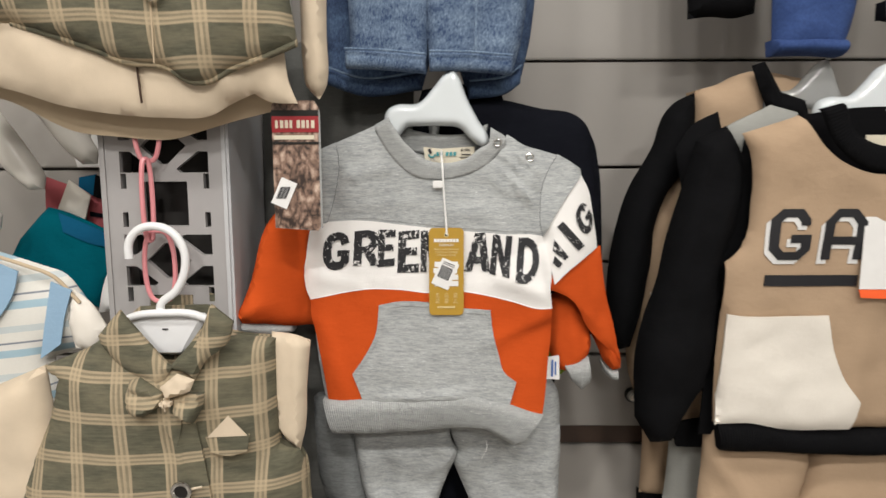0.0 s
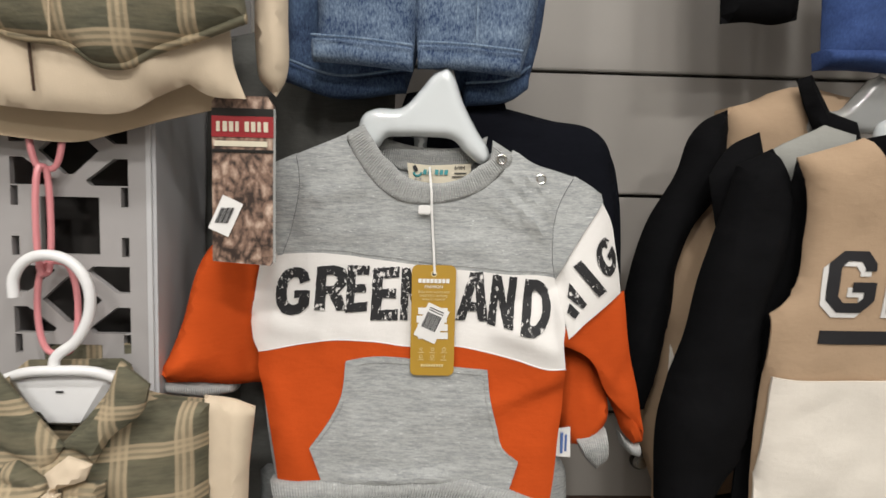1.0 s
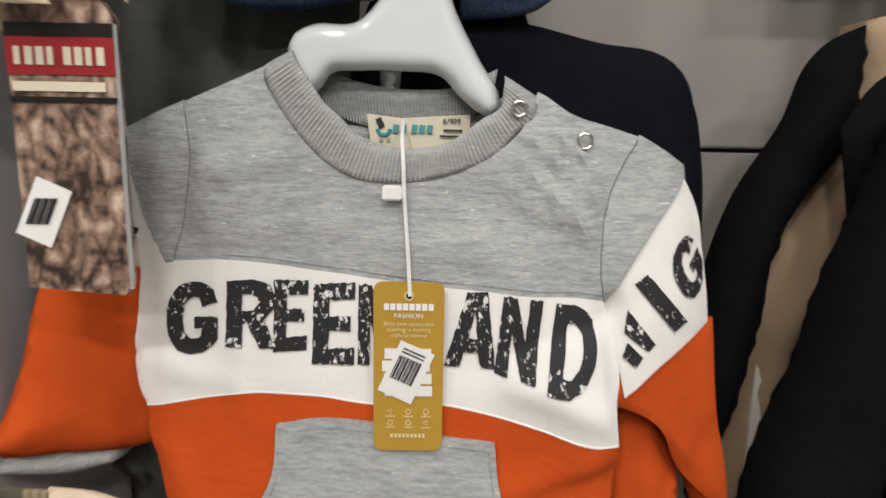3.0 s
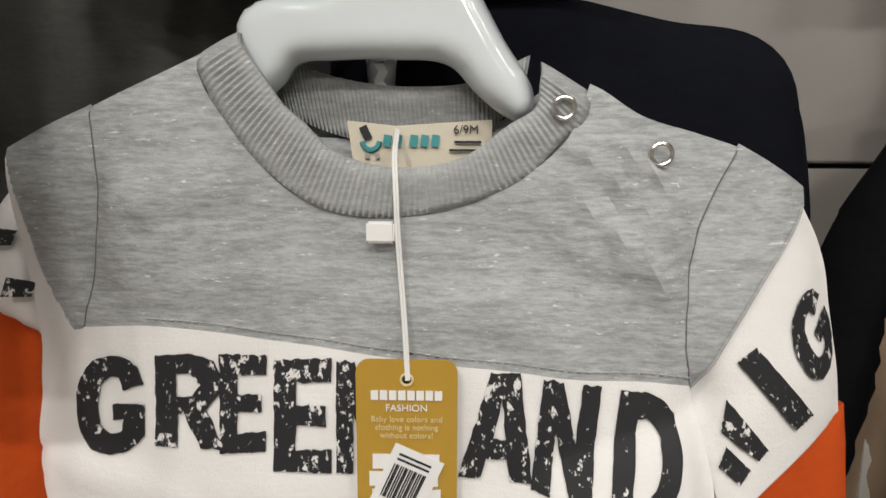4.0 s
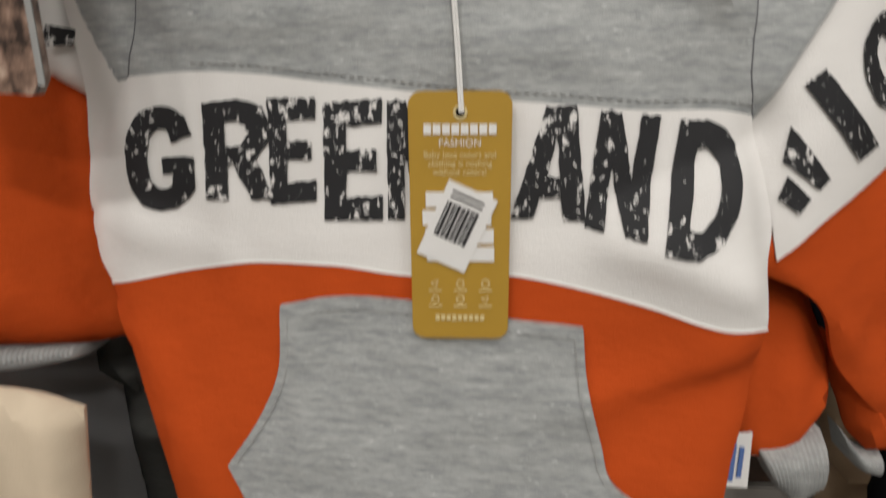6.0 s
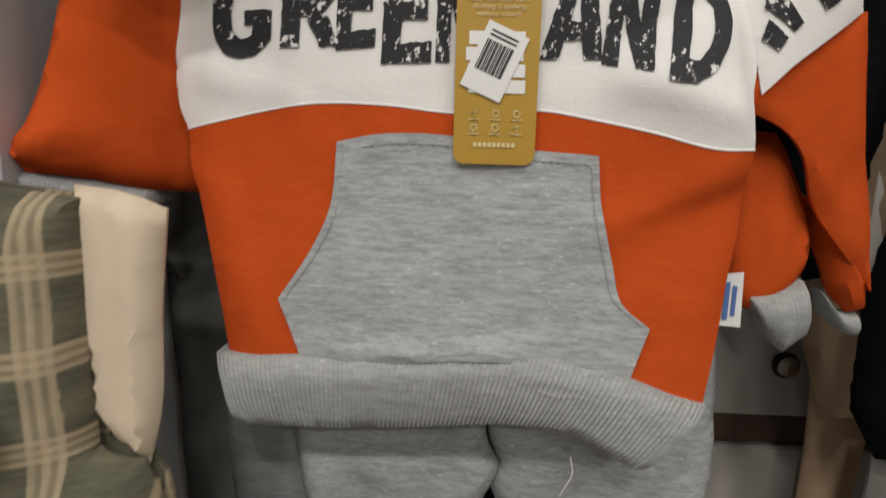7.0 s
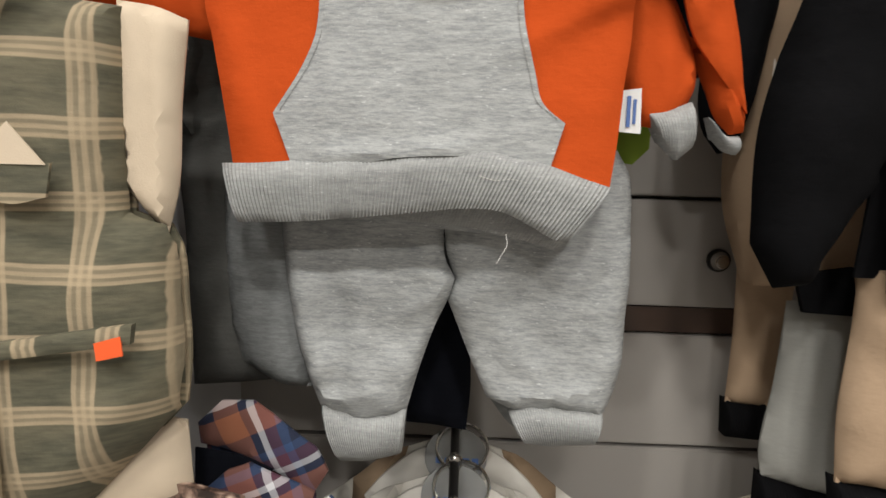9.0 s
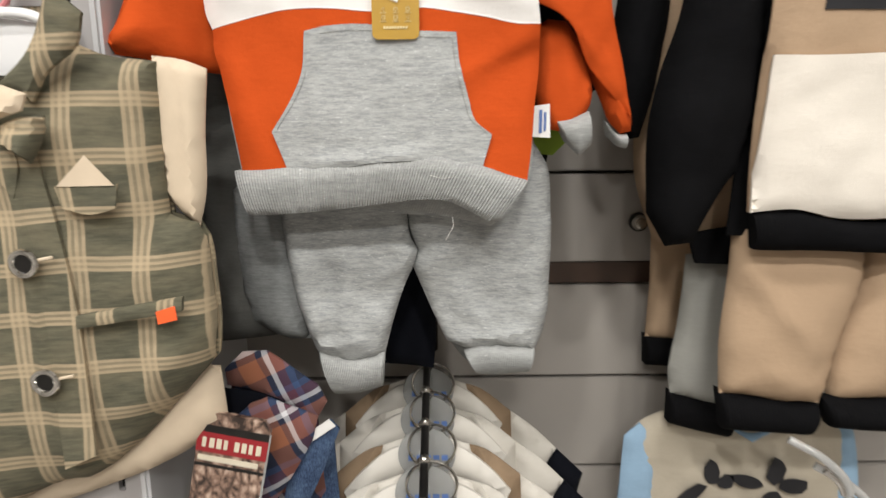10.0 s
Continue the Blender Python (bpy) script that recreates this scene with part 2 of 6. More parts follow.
def woven_check(name, ground, ground2, line, px, pz, ox=0.0, oz=0.0, second=None, warp=0.006, lines=None):
    """A woven check: clusters of thin lines both ways on a mottled ground."""
    k = Mat(name, 0.9)
    w = k.n.new("ShaderNodeTexNoise")
    k.l.new(k.scaled(7, 7, 7), w.inputs["Vector"])
    w.inputs["Scale"].default_value = 1.0
    add = k.n.new("ShaderNodeVectorMath")
    add.operation = "MULTIPLY_ADD"
    k.l.new(w.outputs["Color"], add.inputs[0])
    add.inputs[1].default_value = (warp * 4, 0, warp * 4)
    k.l.new(k.co, add.inputs[2])
    x, _, z = k.axes(add.outputs[0])
    stops = lines or [(0.0, 0.0), (0.67, 0.0), (0.69, 0.9), (0.725, 0.85), (0.75, 0.4), (0.78, 0.4), (0.80, 0.95), (0.835, 0.9), (0.86, 0.4), (0.89, 0.4), (0.915, 0.9), (0.95, 0.85), (0.97, 0.0)]
    fx = k.math("FRACT", k.math("ADD", k.math("DIVIDE", x, px), 50 + ox))
    fz = k.math("FRACT", k.math("ADD", k.math("DIVIDE", z, pz), 50 + oz))
    sx, sz = k.ramp(fx, stops), k.ramp(fz, stops)
    slub = k.noise(k.scaled(60, 60, 420), 1.0, 3.0)
    slub2 = k.noise(k.scaled(420, 60, 60), 1.0, 3.0)
    patch = k.noise(k.scaled(22, 22, 60), 1.0, 3.0)
    g = k.mix(k.ramp(slub, [(0.3, 0.0), (0.7, 1.0)]), ground, ground2)
    g = k.mix(k.ramp(patch, [(0.45, 0.0), (0.66, 0.4)]), g, second or line)
    c = k.mix(k.math("MULTIPLY", sz, k.math("ADD", 0.5, k.math("MULTIPLY", slub, 0.6))), g, line)
    c = k.mix(k.math("MULTIPLY", sx, k.math("ADD", 0.5, k.math("MULTIPLY", slub2, 0.6))), c, line)
    k.colour(c)
    k.bump(k.math("ADD", k.math("MULTIPLY", k.noise(k.scaled(22, 22, 26), 1.0, 4.0, 0.62), 0.8), k.math("ADD", k.math("MULTIPLY", k.noise(k.scaled(1300, 1300, 1300), 1.0, 2.0), 0.05), k.math("MULTIPLY", slub, 0.06))), 0.6, 0.006)
    return k.m


def tartan(name):
    """Navy, rust and white shirt check."""
    k = Mat(name, 0.88)
    x, _, z = k.axes(k.scaled(1, 1, 1, (0, 24, 0)))
    stops = [(0.0, (0.012, 0.017, 0.04)), (0.2, (0.27, 0.1, 0.05)), (0.52, (0.012, 0.017, 0.04)), (0.62, (0.6, 0.6, 0.62)), (0.7, (0.09, 0.03, 0.05)), (0.85, (0.03, 0.06, 0.14)), (0.95, (0.012, 0.017, 0.04))]
    a = k.ramp(k.math("FRACT", k.math("ADD", k.math("DIVIDE", x, 0.062), 50.2)), stops, "CONSTANT")
    b = k.ramp(k.math("FRACT", k.math("ADD", k.math("DIVIDE", z, 0.062), 50.33)), stops, "CONSTANT")
    k.colour(k.mix(0.5, a, b))
    k.bump(k.noise(k.scaled(1300, 1300, 1300), 1.0, 2.0), 0.3, 0.0008)
    return k.m


def denim(name, light, dark):
    k = Mat(name, 0.9)
    warp_n = k.noise(k.scaled(620, 620, 260, (0, 20, 0)), 1.0, 4.0, 0.7)
    worn = k.noise(k.scaled(26, 26, 48, (0, -12, 0)), 1.0, 5.0, 0.65)
    f = k.math("ADD", k.math("MULTIPLY", warp_n, 0.75), k.math("MULTIPLY", worn, 0.55))
    k.colour(k.ramp(f, [(0.50, dark), (0.70, tuple(a * 0.45 + b * 0.55 for a, b in zip(light, dark))), (0.9, light)]))
    x, _, z = k.axes(k.scaled(1, 1, 1, (0, 35, 0)))
    tw = k.math("SINE", k.math("MULTIPLY", x, 7000.0))
    k.bump(k.math("ADD", k.math("MULTIPLY", tw, 0.3), warp_n), 0.4, 0.001)
    return k.m


def striped(name, stops, pitch, axis=2, tilt=0.0, rough=0.9):
    k = Mat(name, rough)
    v = k.axes(k.scaled(1, 1, 1, (0, tilt, 0)))[axis]
    c = k.ramp(k.math("FRACT", k.math("ADD", k.math("DIVIDE", v, pitch), 50.0)), stops, "CONSTANT")
    n = k.noise(k.scaled(300, 300, 300), 1.0, 3.0)
    k.colour(k.mix(k.math("MULTIPLY", n, 0.15), c, (0.3, 0.3, 0.3)))
    k.bump(k.noise(k.scaled(1200, 1200, 1200), 1.0, 2.0), 0.3, 0.0008)
    return k.m


def worn_print(name, ink, ground):
    """Cracked screen print: ink with small patches rubbed away."""
    k = Mat(name, 0.7)
    a = k.noise(k.scaled(330, 330, 200, (0, 30, 0)), 1.0, 4.0, 0.7)
    b = k.noise(k.scaled(24, 24, 24), 1.0, 2.0)
    f = k.math("ADD", a, k.math("MULTIPLY", b, 0.35))
    k.colour(k.mix(k.ramp(f, [(0.782, 0.0), (0.802, 1.0)]), ink, ground))
    k.bump(k.noise(k.scaled(1500, 1500, 1500), 1.0, 2.0), 0.25, 0.0006)
    return k.m


def photo_card(name, a, b, c):
    """Printed sepia picture on card: mottled shapes only."""
    k = Mat(name, 0.35)
    n = k.noise(k.scaled(130, 130, 90), 1.0, 6.0, 0.7)
    v = k.n.new("ShaderNodeTexVoronoi")
    v.feature = "DISTANCE_TO_EDGE"
    k.l.new(k.scaled(120, 120, 70), v.inputs["Vector"])
    v.inputs["Scale"].default_value = 1.0
    big = k.noise(k.scaled(40, 40, 32), 1.0, 3.0)
    f = k.math("ADD", k.math("MULTIPLY", n, 0.55), k.math("ADD", k.math("MULTIPLY", v.outputs["Distance"], 0.45), k.math("MULTIPLY", big, 0.35)))
    k.colour(k.ramp(f, [(0.42, a), (0.53, b), (0.68, c)]))
    k.b.inputs["Coat Weight"].default_value = 0.4
    return k.m


GREY = knit("heather_grey_jersey", (0.472, 0.484, 0.476), (0.282, 0.295, 0.298), 1.0, (0.68, 0.70, 0.69), crumple=0.85)
GREY_RIB = knit("heather_grey_rib", (0.438, 0.446, 0.437), (0.298, 0.306, 0.302), 0.8, (0.62, 0.62, 0.62), crumple=0.2)
# heather grey taken darker, with the shadow behind the front pair in it
GREY_SHADED = knit("shaded_grey_jersey", (0.27, 0.28, 0.278), (0.18, 0.19, 0.19), 1.0)
# darker copy of the grey: shade of the armhole seams put in as colour
SEAM_SHADE = knit("seam_shade_grey", (0.17, 0.17, 0.18), (0.13, 0.13, 0.14), 0.5)
ORANGE = knit("orange_jersey", (0.58, 0.086, 0.016), (0.51, 0.072, 0.013), 0.4, None, 1500, 0.0, 0.06)
WHITE = knit("white_jersey", (0.83, 0.81, 0.785), (0.78, 0.76, 0.735), 0.3, None, 1500, 0.0, 0.04, 0.3)
BLACK = knit("black_jersey", (0.008, 0.008, 0.009), (0.004, 0.004, 0.0045), 0.4, None, 1500, 0.0, 0.1)
NAVYK = knit("dark_navy_jersey", (0.008, 0.009, 0.013), (0.0045, 0.005, 0.008), 0.4, None, 1500, 0.0, 0.1)
TAN = knit("tan_jersey", (0.46, 0.33, 0.22), (0.42, 0.30, 0.20), 0.35, None, 1500, 0.0, 0.08)
SAGE = knit("pale_grey_jersey", (0.36, 0.36, 0.33), (0.31, 0.31, 0.29), 0.35, None, 1500, 0.0, 0.08)
CREAM = knit("cream_jersey", (0.84, 0.79, 0.71), (0.80, 0.75, 0.67), 0.3, None, 1500, 0.0, 0.05, 0.35)
OATMEAL = knit("oatmeal_jersey", (0.50, 0.45, 0.36), (0.45, 0.40, 0.32), 0.35)
ECRU = knit("ecru_jersey", (0.66, 0.63, 0.57), (0.60, 0.57, 0.51), 0.35)
FAWN = knit("fawn_jersey", (0.30, 0.215, 0.14), (0.26, 0.185, 0.12), 0.35)
# charcoal that carries the deep shade behind the grey sweatshirt
CHARCOAL_SHADE = knit("charcoal_shade_jersey", (0.115, 0.115, 0.107), (0.082, 0.082, 0.077), 0.5, None, 1500, 0.0, 0.1)
TEALK = knit("teal_jersey", (0.0, 0.12, 0.16), (0.0, 0.095, 0.13), 0.35)
PINKK = knit("coral_jersey", (0.5, 0.13, 0.14), (0.43, 0.1, 0.12), 0.35)
BLUETEAL = knit("blue_jersey", (0.01, 0.12, 0.24), (0.008, 0.10, 0.2), 0.35)
SKY = knit("sky_blue_jersey", (0.32, 0.47, 0.62), (0.27, 0.41, 0.56), 0.35)
CHINO = plain("beige_cotton_twill", (0.66, 0.545, 0.405), 0.85, 0, 0.12, 30, 0, 0.25, 900)
CHINO_D = plain("beige_cotton_lining", (0.56, 0.44, 0.30), 0.85, 0, 0.12, 30, 0, 0.25, 900)
CHECK = woven_check("olive_check_cotton", (0.125, 0.117, 0.076), (0.072, 0.070, 0.047), (0.47, 0.37, 0.24), 0.0445, 0.0405, 0.887, 0.116, (0.21, 0.18, 0.115), 0.004)
BOW = woven_check("olive_check_offset", (0.125, 0.117, 0.076), (0.072, 0.070, 0.047), (0.47, 0.37, 0.24), 0.0445, 0.0405, 0.42, 0.56, (0.21, 0.18, 0.115), 0.004)
TARTAN = tartan("navy_rust_tartan")
DENIM = denim("washed_denim", (0.30, 0.40, 0.52), (0.012, 0.036, 0.105))
DENIM_D = denim("dark_denim", (0.11, 0.18, 0.30), (0.008, 0.022, 0.07))
DENIM_B = denim("bright_blue_denim", (0.055, 0.11, 0.30), (0.018, 0.045, 0.16))
THREAD_B = denim("pale_blue_seam", (0.34, 0.44, 0.56), (0.06, 0.11, 0.20))
STRIPES = striped("blue_white_stripe", [(0.0, (0.74, 0.72, 0.66)), (0.34, (0.35, 0.5, 0.58)), (0.5, (0.72, 0.7, 0.66)), (0.62, (0.22, 0.24, 0.28)), (0.66, (0.74, 0.72, 0.66)), (0.86, (0.55, 0.6, 0.6))], 0.055, 2, 6)
INK = worn_print("cracked_black_print", (0.012, 0.012, 0.014), (0.72, 0.7, 0.68))
INK_FLAT = plain("black_print", (0.014, 0.014, 0.017), 0.6)
INK_WHITE = plain("white_print", (0.75, 0.74, 0.72), 0.6)
PLASTIC = plain("white_gloss_plastic", (0.66, 0.70, 0.715), 0.10, 0, 0.03, 30, 0.7, 0.12, 90)
PLASTIC_W = plain("white_satin_plastic", (0.8, 0.8, 0.8), 0.3, 0, 0.05, 30, 0.3)
HANGER_C = plain("cream_satin_plastic", (0.70, 0.67, 0.61), 0.35, 0, 0.06, 30, 0.2)
PINKP = plain("pink_plastic", (0.72, 0.27, 0.29), 0.3, 0, 0.08, 40, 0.3)
STEEL = plain("chromed_steel", (0.72, 0.7, 0.66), 0.18, 1.0, 0.1, 60)
STEEL_D = plain("dark_steel", (0.05, 0.048, 0.046), 0.3, 0.8, 0.2, 60)
GOLD = plain("mustard_card", (0.44, 0.26, 0.03), 0.38, 0, 0.06, 60, 0.25)
GOLD_L = plain("pale_gold_print", (0.72, 0.6, 0.32), 0.4)
PAPER = plain("white_paper", (0.78, 0.77, 0.75), 0.6, 0, 0.05, 60)
LABELC = plain("cream_satin_label", (0.66, 0.6, 0.47), 0.6, 0, 0.06, 90)
TEALP = plain("teal_print", (0.05, 0.28, 0.3), 0.6)
BLUEP = plain("blue_print", (0.09, 0.17, 0.42), 0.6)
ORANGEP = plain("neon_orange_tab", (0.95, 0.13, 0.03), 0.5)
RED = plain("red_print", (0.30, 0.014, 0.02), 0.35, 0, 0.08, 60, 0.4)
CARD = photo_card("sepia_picture_card", (0.03, 0.018, 0.014), (0.24, 0.15, 0.11), (0.62, 0.47, 0.37))
GREEN = plain("lime_cloth", (0.2, 0.3, 0.02), 0.8)
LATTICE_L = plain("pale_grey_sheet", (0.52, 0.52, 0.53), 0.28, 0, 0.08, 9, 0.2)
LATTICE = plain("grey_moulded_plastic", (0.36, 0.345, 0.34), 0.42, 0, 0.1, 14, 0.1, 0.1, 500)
WALLBOARD = plain("slatwall_laminate", (0.345, 0.322, 0.295), 0.45, 0, 0.07, 5, 0.0, 0.05, 120)
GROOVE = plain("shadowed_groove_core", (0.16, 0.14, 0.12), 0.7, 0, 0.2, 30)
BROWN = plain("dark_brown_insert", (0.06, 0.032, 0.02), 0.45, 0, 0.25, 30)
PAINT = plain("off_white_wall_paint", (0.42, 0.40, 0.37), 0.8, 0, 0.06, 4, 0, 0.1, 200)
TILE = plain("pale_floor_tile", (0.28, 0.26, 0.24), 0.25, 0, 0.12, 6)
CEIL = plain("white_ceiling_paint", (0.75, 0.74, 0.72), 0.85, 0, 0.04, 4)
# near-black that stands for the shade inside the hollow column
INNER_SHADE = plain("column_inner_shade", (0.025, 0.022, 0.02), 0.6)
GLASSY = plain("frosted_clear_plastic", (0.62, 0.63, 0.62), 0.2, 0, 0.05, 40, 0.5)
GLASSY.node_tree.nodes["Principled BSDF"].inputs["Transmission Weight"].default_value = 0.55

# ---- pattern outlines: x and z in metres ----
COLLAR_OUT = [(-0.068, 1.497), (-0.066, 1.491), (-0.062, 1.482), (-0.056, 1.472), (-0.047, 1.46), (-0.034, 1.448), (-0.021, 1.441), (-0.005, 1.438), (0.006, 1.438), (0.023, 1.441), (0.039, 1.446), (0.056, 1.456), (0.066, 1.467), (0.072, 1.472), (0.076, 1.483)]
COLLAR_IN = [(-0.053, 1.505), (-0.049, 1.498), (-0.042, 1.488), (-0.036, 1.479), (-0.028, 1.472), (-0.019, 1.463), (-0.007, 1.458), (0.011, 1.456), (0.024, 1.458), (0.032, 1.461), (0.047, 1.472), (0.056, 1.478), (0.057, 1.486), (0.058, 1.494)]
YOKE = [(-0.063, 1.498), (-0.082, 1.49), (-0.111, 1.478), (-0.108, 1.466), (-0.107, 1.449), (-0.111, 1.429), (-0.116, 1.41), (-0.123, 1.391), (-0.095, 1.393), (-0.068, 1.392), (-0.043, 1.389), (-0.014, 1.386), (0.017, 1.383), (0.047, 1.381), (0.076, 1.379), (0.103, 1.379), (0.114, 1.377), (0.111, 1.392), (0.111, 1.414), (0.114, 1.433), (0.121, 1.45), (0.13, 1.464), (0.113, 1.469), (0.093, 1.475), (0.079, 1.484), (0.075, 1.486), (0.067, 1.467), (0.056, 1.456), (0.039, 1.446), (0.023, 1.44), (0.006, 1.438), (-0.005, 1.438), (-0.021, 1.441), (-0.035, 1.448), (-0.047, 1.46), (-0.056, 1.472), (-0.063, 1.482), (-0.067, 1.491)]
BAND = [(-0.123, 1.391), (-0.095, 1.393), (-0.068, 1.392), (-0.043, 1.389), (-0.014, 1.386), (0.017, 1.383), (0.047, 1.381), (0.076, 1.379), (0.103, 1.379), (0.114, 1.377), (0.12, 1.355), (0.124, 1.334), (0.122, 1.319), (0.124, 1.3), (0.107, 1.3), (0.082, 1.306), (0.057, 1.311), (0.03, 1.315), (-0.01, 1.313), (-0.043, 1.316), (-0.078, 1.316), (-0.103, 1.312), (-0.125, 1.307), (-0.146, 1.302), (-0.151, 1.314), (-0.153, 1.333), (-0.147, 1.357), (-0.137, 1.375)]
BODY = [(-0.146, 1.302), (-0.125, 1.307), (-0.103, 1.312), (-0.078, 1.316), (-0.043, 1.316), (-0.01, 1.313), (0.03, 1.315), (0.057, 1.311), (0.082, 1.306), (0.107, 1.3), (0.124, 1.3), (0.125, 1.273), (0.122, 1.236), (0.12, 1.202), (0.117, 1.174), (0.1, 1.181), (0.08, 1.188), (0.062, 1.192), (0.042, 1.196), (0.018, 1.196), (-0.012, 1.194), (-0.042, 1.19), (-0.074, 1.188), (-0.107, 1.185), (-0.128, 1.183), (-0.13, 1.2), (-0.135, 1.232), (-0.141, 1.263), (-0.146, 1.287)]
POCKET = [(-0.066, 1.298), (-0.047, 1.302), (-0.026, 1.303), (-0.009, 1.302), (0.013, 1.298), (0.058, 1.295), (0.061, 1.27), (0.068, 1.243), (0.073, 1.226), (0.087, 1.214), (0.079, 1.19), (0.041, 1.196), (-0.012, 1.195), (-0.042, 1.19), (-0.074, 1.188), (-0.086, 1.189), (-0.098, 1.217), (-0.08, 1.244), (-0.07, 1.266)]
STRIP_L = [(-0.145, 1.461), (-0.141, 1.44), (-0.137, 1.415), (-0.128, 1.39), (-0.118, 1.388), (-0.13, 1.36), (-0.151, 1.34), (-0.148, 1.362), (-0.143, 1.389), (-0.144, 1.422)]
SEAM_L = [(-0.111, 1.478), (-0.108, 1.466), (-0.107, 1.449), (-0.111, 1.429), (-0.116, 1.41), (-0.123, 1.391)]
SEAM_R = [(0.114, 1.377), (0.111, 1.392), (0.111, 1.414), (0.114, 1.433), (0.121, 1.45), (0.13, 1.464)]
BAND_TOP = [(-0.123, 1.391), (-0.095, 1.393), (-0.068, 1.392), (-0.043, 1.389), (-0.014, 1.386), (0.017, 1.383), (0.047, 1.381), (0.076, 1.379), (0.103, 1.379), (0.114, 1.377)]
BAND_BOTTOM = [(0.124, 1.3), (0.107, 1.3), (0.082, 1.306), (0.057, 1.311), (0.03, 1.315), (-0.01, 1.313), (-0.043, 1.316), (-0.078, 1.316), (-0.103, 1.312), (-0.125, 1.307), (-0.146, 1.302)]
HEM_TOP = [(-0.134, 1.184), (-0.107, 1.185), (-0.074, 1.188), (-0.042, 1.19), (-0.012, 1.194), (0.018, 1.196), (0.042, 1.196), (0.062, 1.192), (0.08, 1.188), (0.1, 1.181), (0.117, 1.176)]
HEM_BOT = [(-0.124, 1.145), (-0.087, 1.147), (-0.048, 1.151), (-0.023, 1.154), (0.002, 1.157), (0.025, 1.16), (0.05, 1.159), (0.068, 1.151), (0.083, 1.143), (0.092, 1.141)]
CAP_R = [(0.13, 1.464), (0.143, 1.457), (0.155, 1.449), (0.157, 1.442), (0.139, 1.419), (0.124, 1.395), (0.115, 1.376), (0.111, 1.392), (0.111, 1.414), (0.114, 1.433), (0.121, 1.45)]
WHITE_R = [(0.157, 1.442), (0.166, 1.425), (0.17, 1.405), (0.173, 1.385), (0.176, 1.363), (0.153, 1.347), (0.137, 1.335), (0.128, 1.325), (0.124, 1.342), (0.117, 1.365), (0.114, 1.377), (0.124, 1.395), (0.139, 1.419)]
FLAP_R = [(0.122, 1.318), (0.121, 1.332), (0.144, 1.342), (0.163, 1.355), (0.181, 1.364), (0.189, 1.312), (0.2, 1.275), (0.209, 1.24), (0.213, 1.226), (0.204, 1.235), (0.187, 1.251), (0.169, 1.271), (0.154, 1.299), (0.143, 1.309), (0.13, 1.315)]
TUBE_R = [(0.126, 1.302), (0.137, 1.309), (0.153, 1.307), (0.164, 1.291), (0.175, 1.262), (0.176, 1.24), (0.167, 1.222), (0.154, 1.215), (0.142, 1.216), (0.132, 1.23)]
CAP_L = [(-0.111, 1.478), (-0.129, 1.47), (-0.145, 1.462), (-0.141, 1.44), (-0.137, 1.415), (-0.128, 1.39), (-0.123, 1.391), (-0.116, 1.41), (-0.111, 1.429), (-0.107, 1.449), (-0.108, 1.466)]
SLEEVE_L = [(-0.136, 1.382), (-0.138, 1.35), (-0.141, 1.32), (-0.142, 1.266), (-0.173, 1.27), (-0.198, 1.277), (-0.217, 1.28), (-0.221, 1.29), (-0.207, 1.327), (-0.192, 1.385), (-0.179, 1.406), (-0.163, 1.396)]
CUFF_L = [(-0.22, 1.281), (-0.201, 1.278), (-0.17, 1.27), (-0.169, 1.261), (-0.19, 1.26), (-0.216, 1.269)]
LEG_L = [(-0.115, 1.17), (-0.065, 1.171), (0.008, 1.171), (0.008, 1.139), (0.01, 1.12), (0.017, 1.107), (0.013, 1.092), (0.004, 1.072), (-0.007, 1.039), (-0.017, 1.002), (-0.049, 0.992), (-0.084, 1.002), (-0.098, 1.044), (-0.108, 1.094)]
LEG_R = [(0.008, 1.171), (0.053, 1.172), (0.126, 1.206), (0.139, 1.184), (0.142, 1.153), (0.142, 1.068), (0.137, 1.026), (0.129, 1.009), (0.096, 1.01), (0.068, 1.007), (0.044, 1.016), (0.029, 1.049), (0.012, 1.09), (0.017, 1.107), (0.01, 1.128)]
BACKLEG_L = [(-0.164, 1.171), (-0.091, 1.171), (-0.092, 1.011), (-0.117, 1.011), (-0.151, 1.029), (-0.161, 1.068)]
BACKLEG_R = [(0.006, 1.134), (0.015, 1.091), (0.033, 1.04), (0.05, 1.006), (0.072, 0.98), (0.089, 0.972), (0.085, 1.135)]
BLACKPANT = [(-0.061, 1.13), (0.041, 1.131), (0.033, 1.065), (0.036, 0.998), (0.033, 0.958), (0.01, 0.961), (-0.024, 0.964), (-0.033, 1.064)]
BLACKTOP = [(-0.032, 1.523), (0.016, 1.534), (0.065, 1.535), (0.118, 1.524), (0.157, 1.517), (0.173, 1.502), (0.181, 1.469), (0.188, 1.41), (0.192, 1.32), (0.192, 1.262), (0.171, 1.245), (-0.028, 1.24)]
DEN_L = [(-0.121, 1.69), (-0.011, 1.689), (-0.011, 1.586), (-0.013, 1.547), (-0.056, 1.551), (-0.099, 1.553), (-0.095, 1.587)]
DEN_R = [(-0.011, 1.689), (0.103, 1.689), (0.091, 1.586), (0.08, 1.545), (0.033, 1.549), (-0.009, 1.55), (-0.011, 1.586)]
DENB_L = [(-0.131, 1.704), (-0.008, 1.704), (-0.009, 1.571), (-0.019, 1.534), (-0.084, 1.527), (-0.13, 1.541), (-0.128, 1.596)]
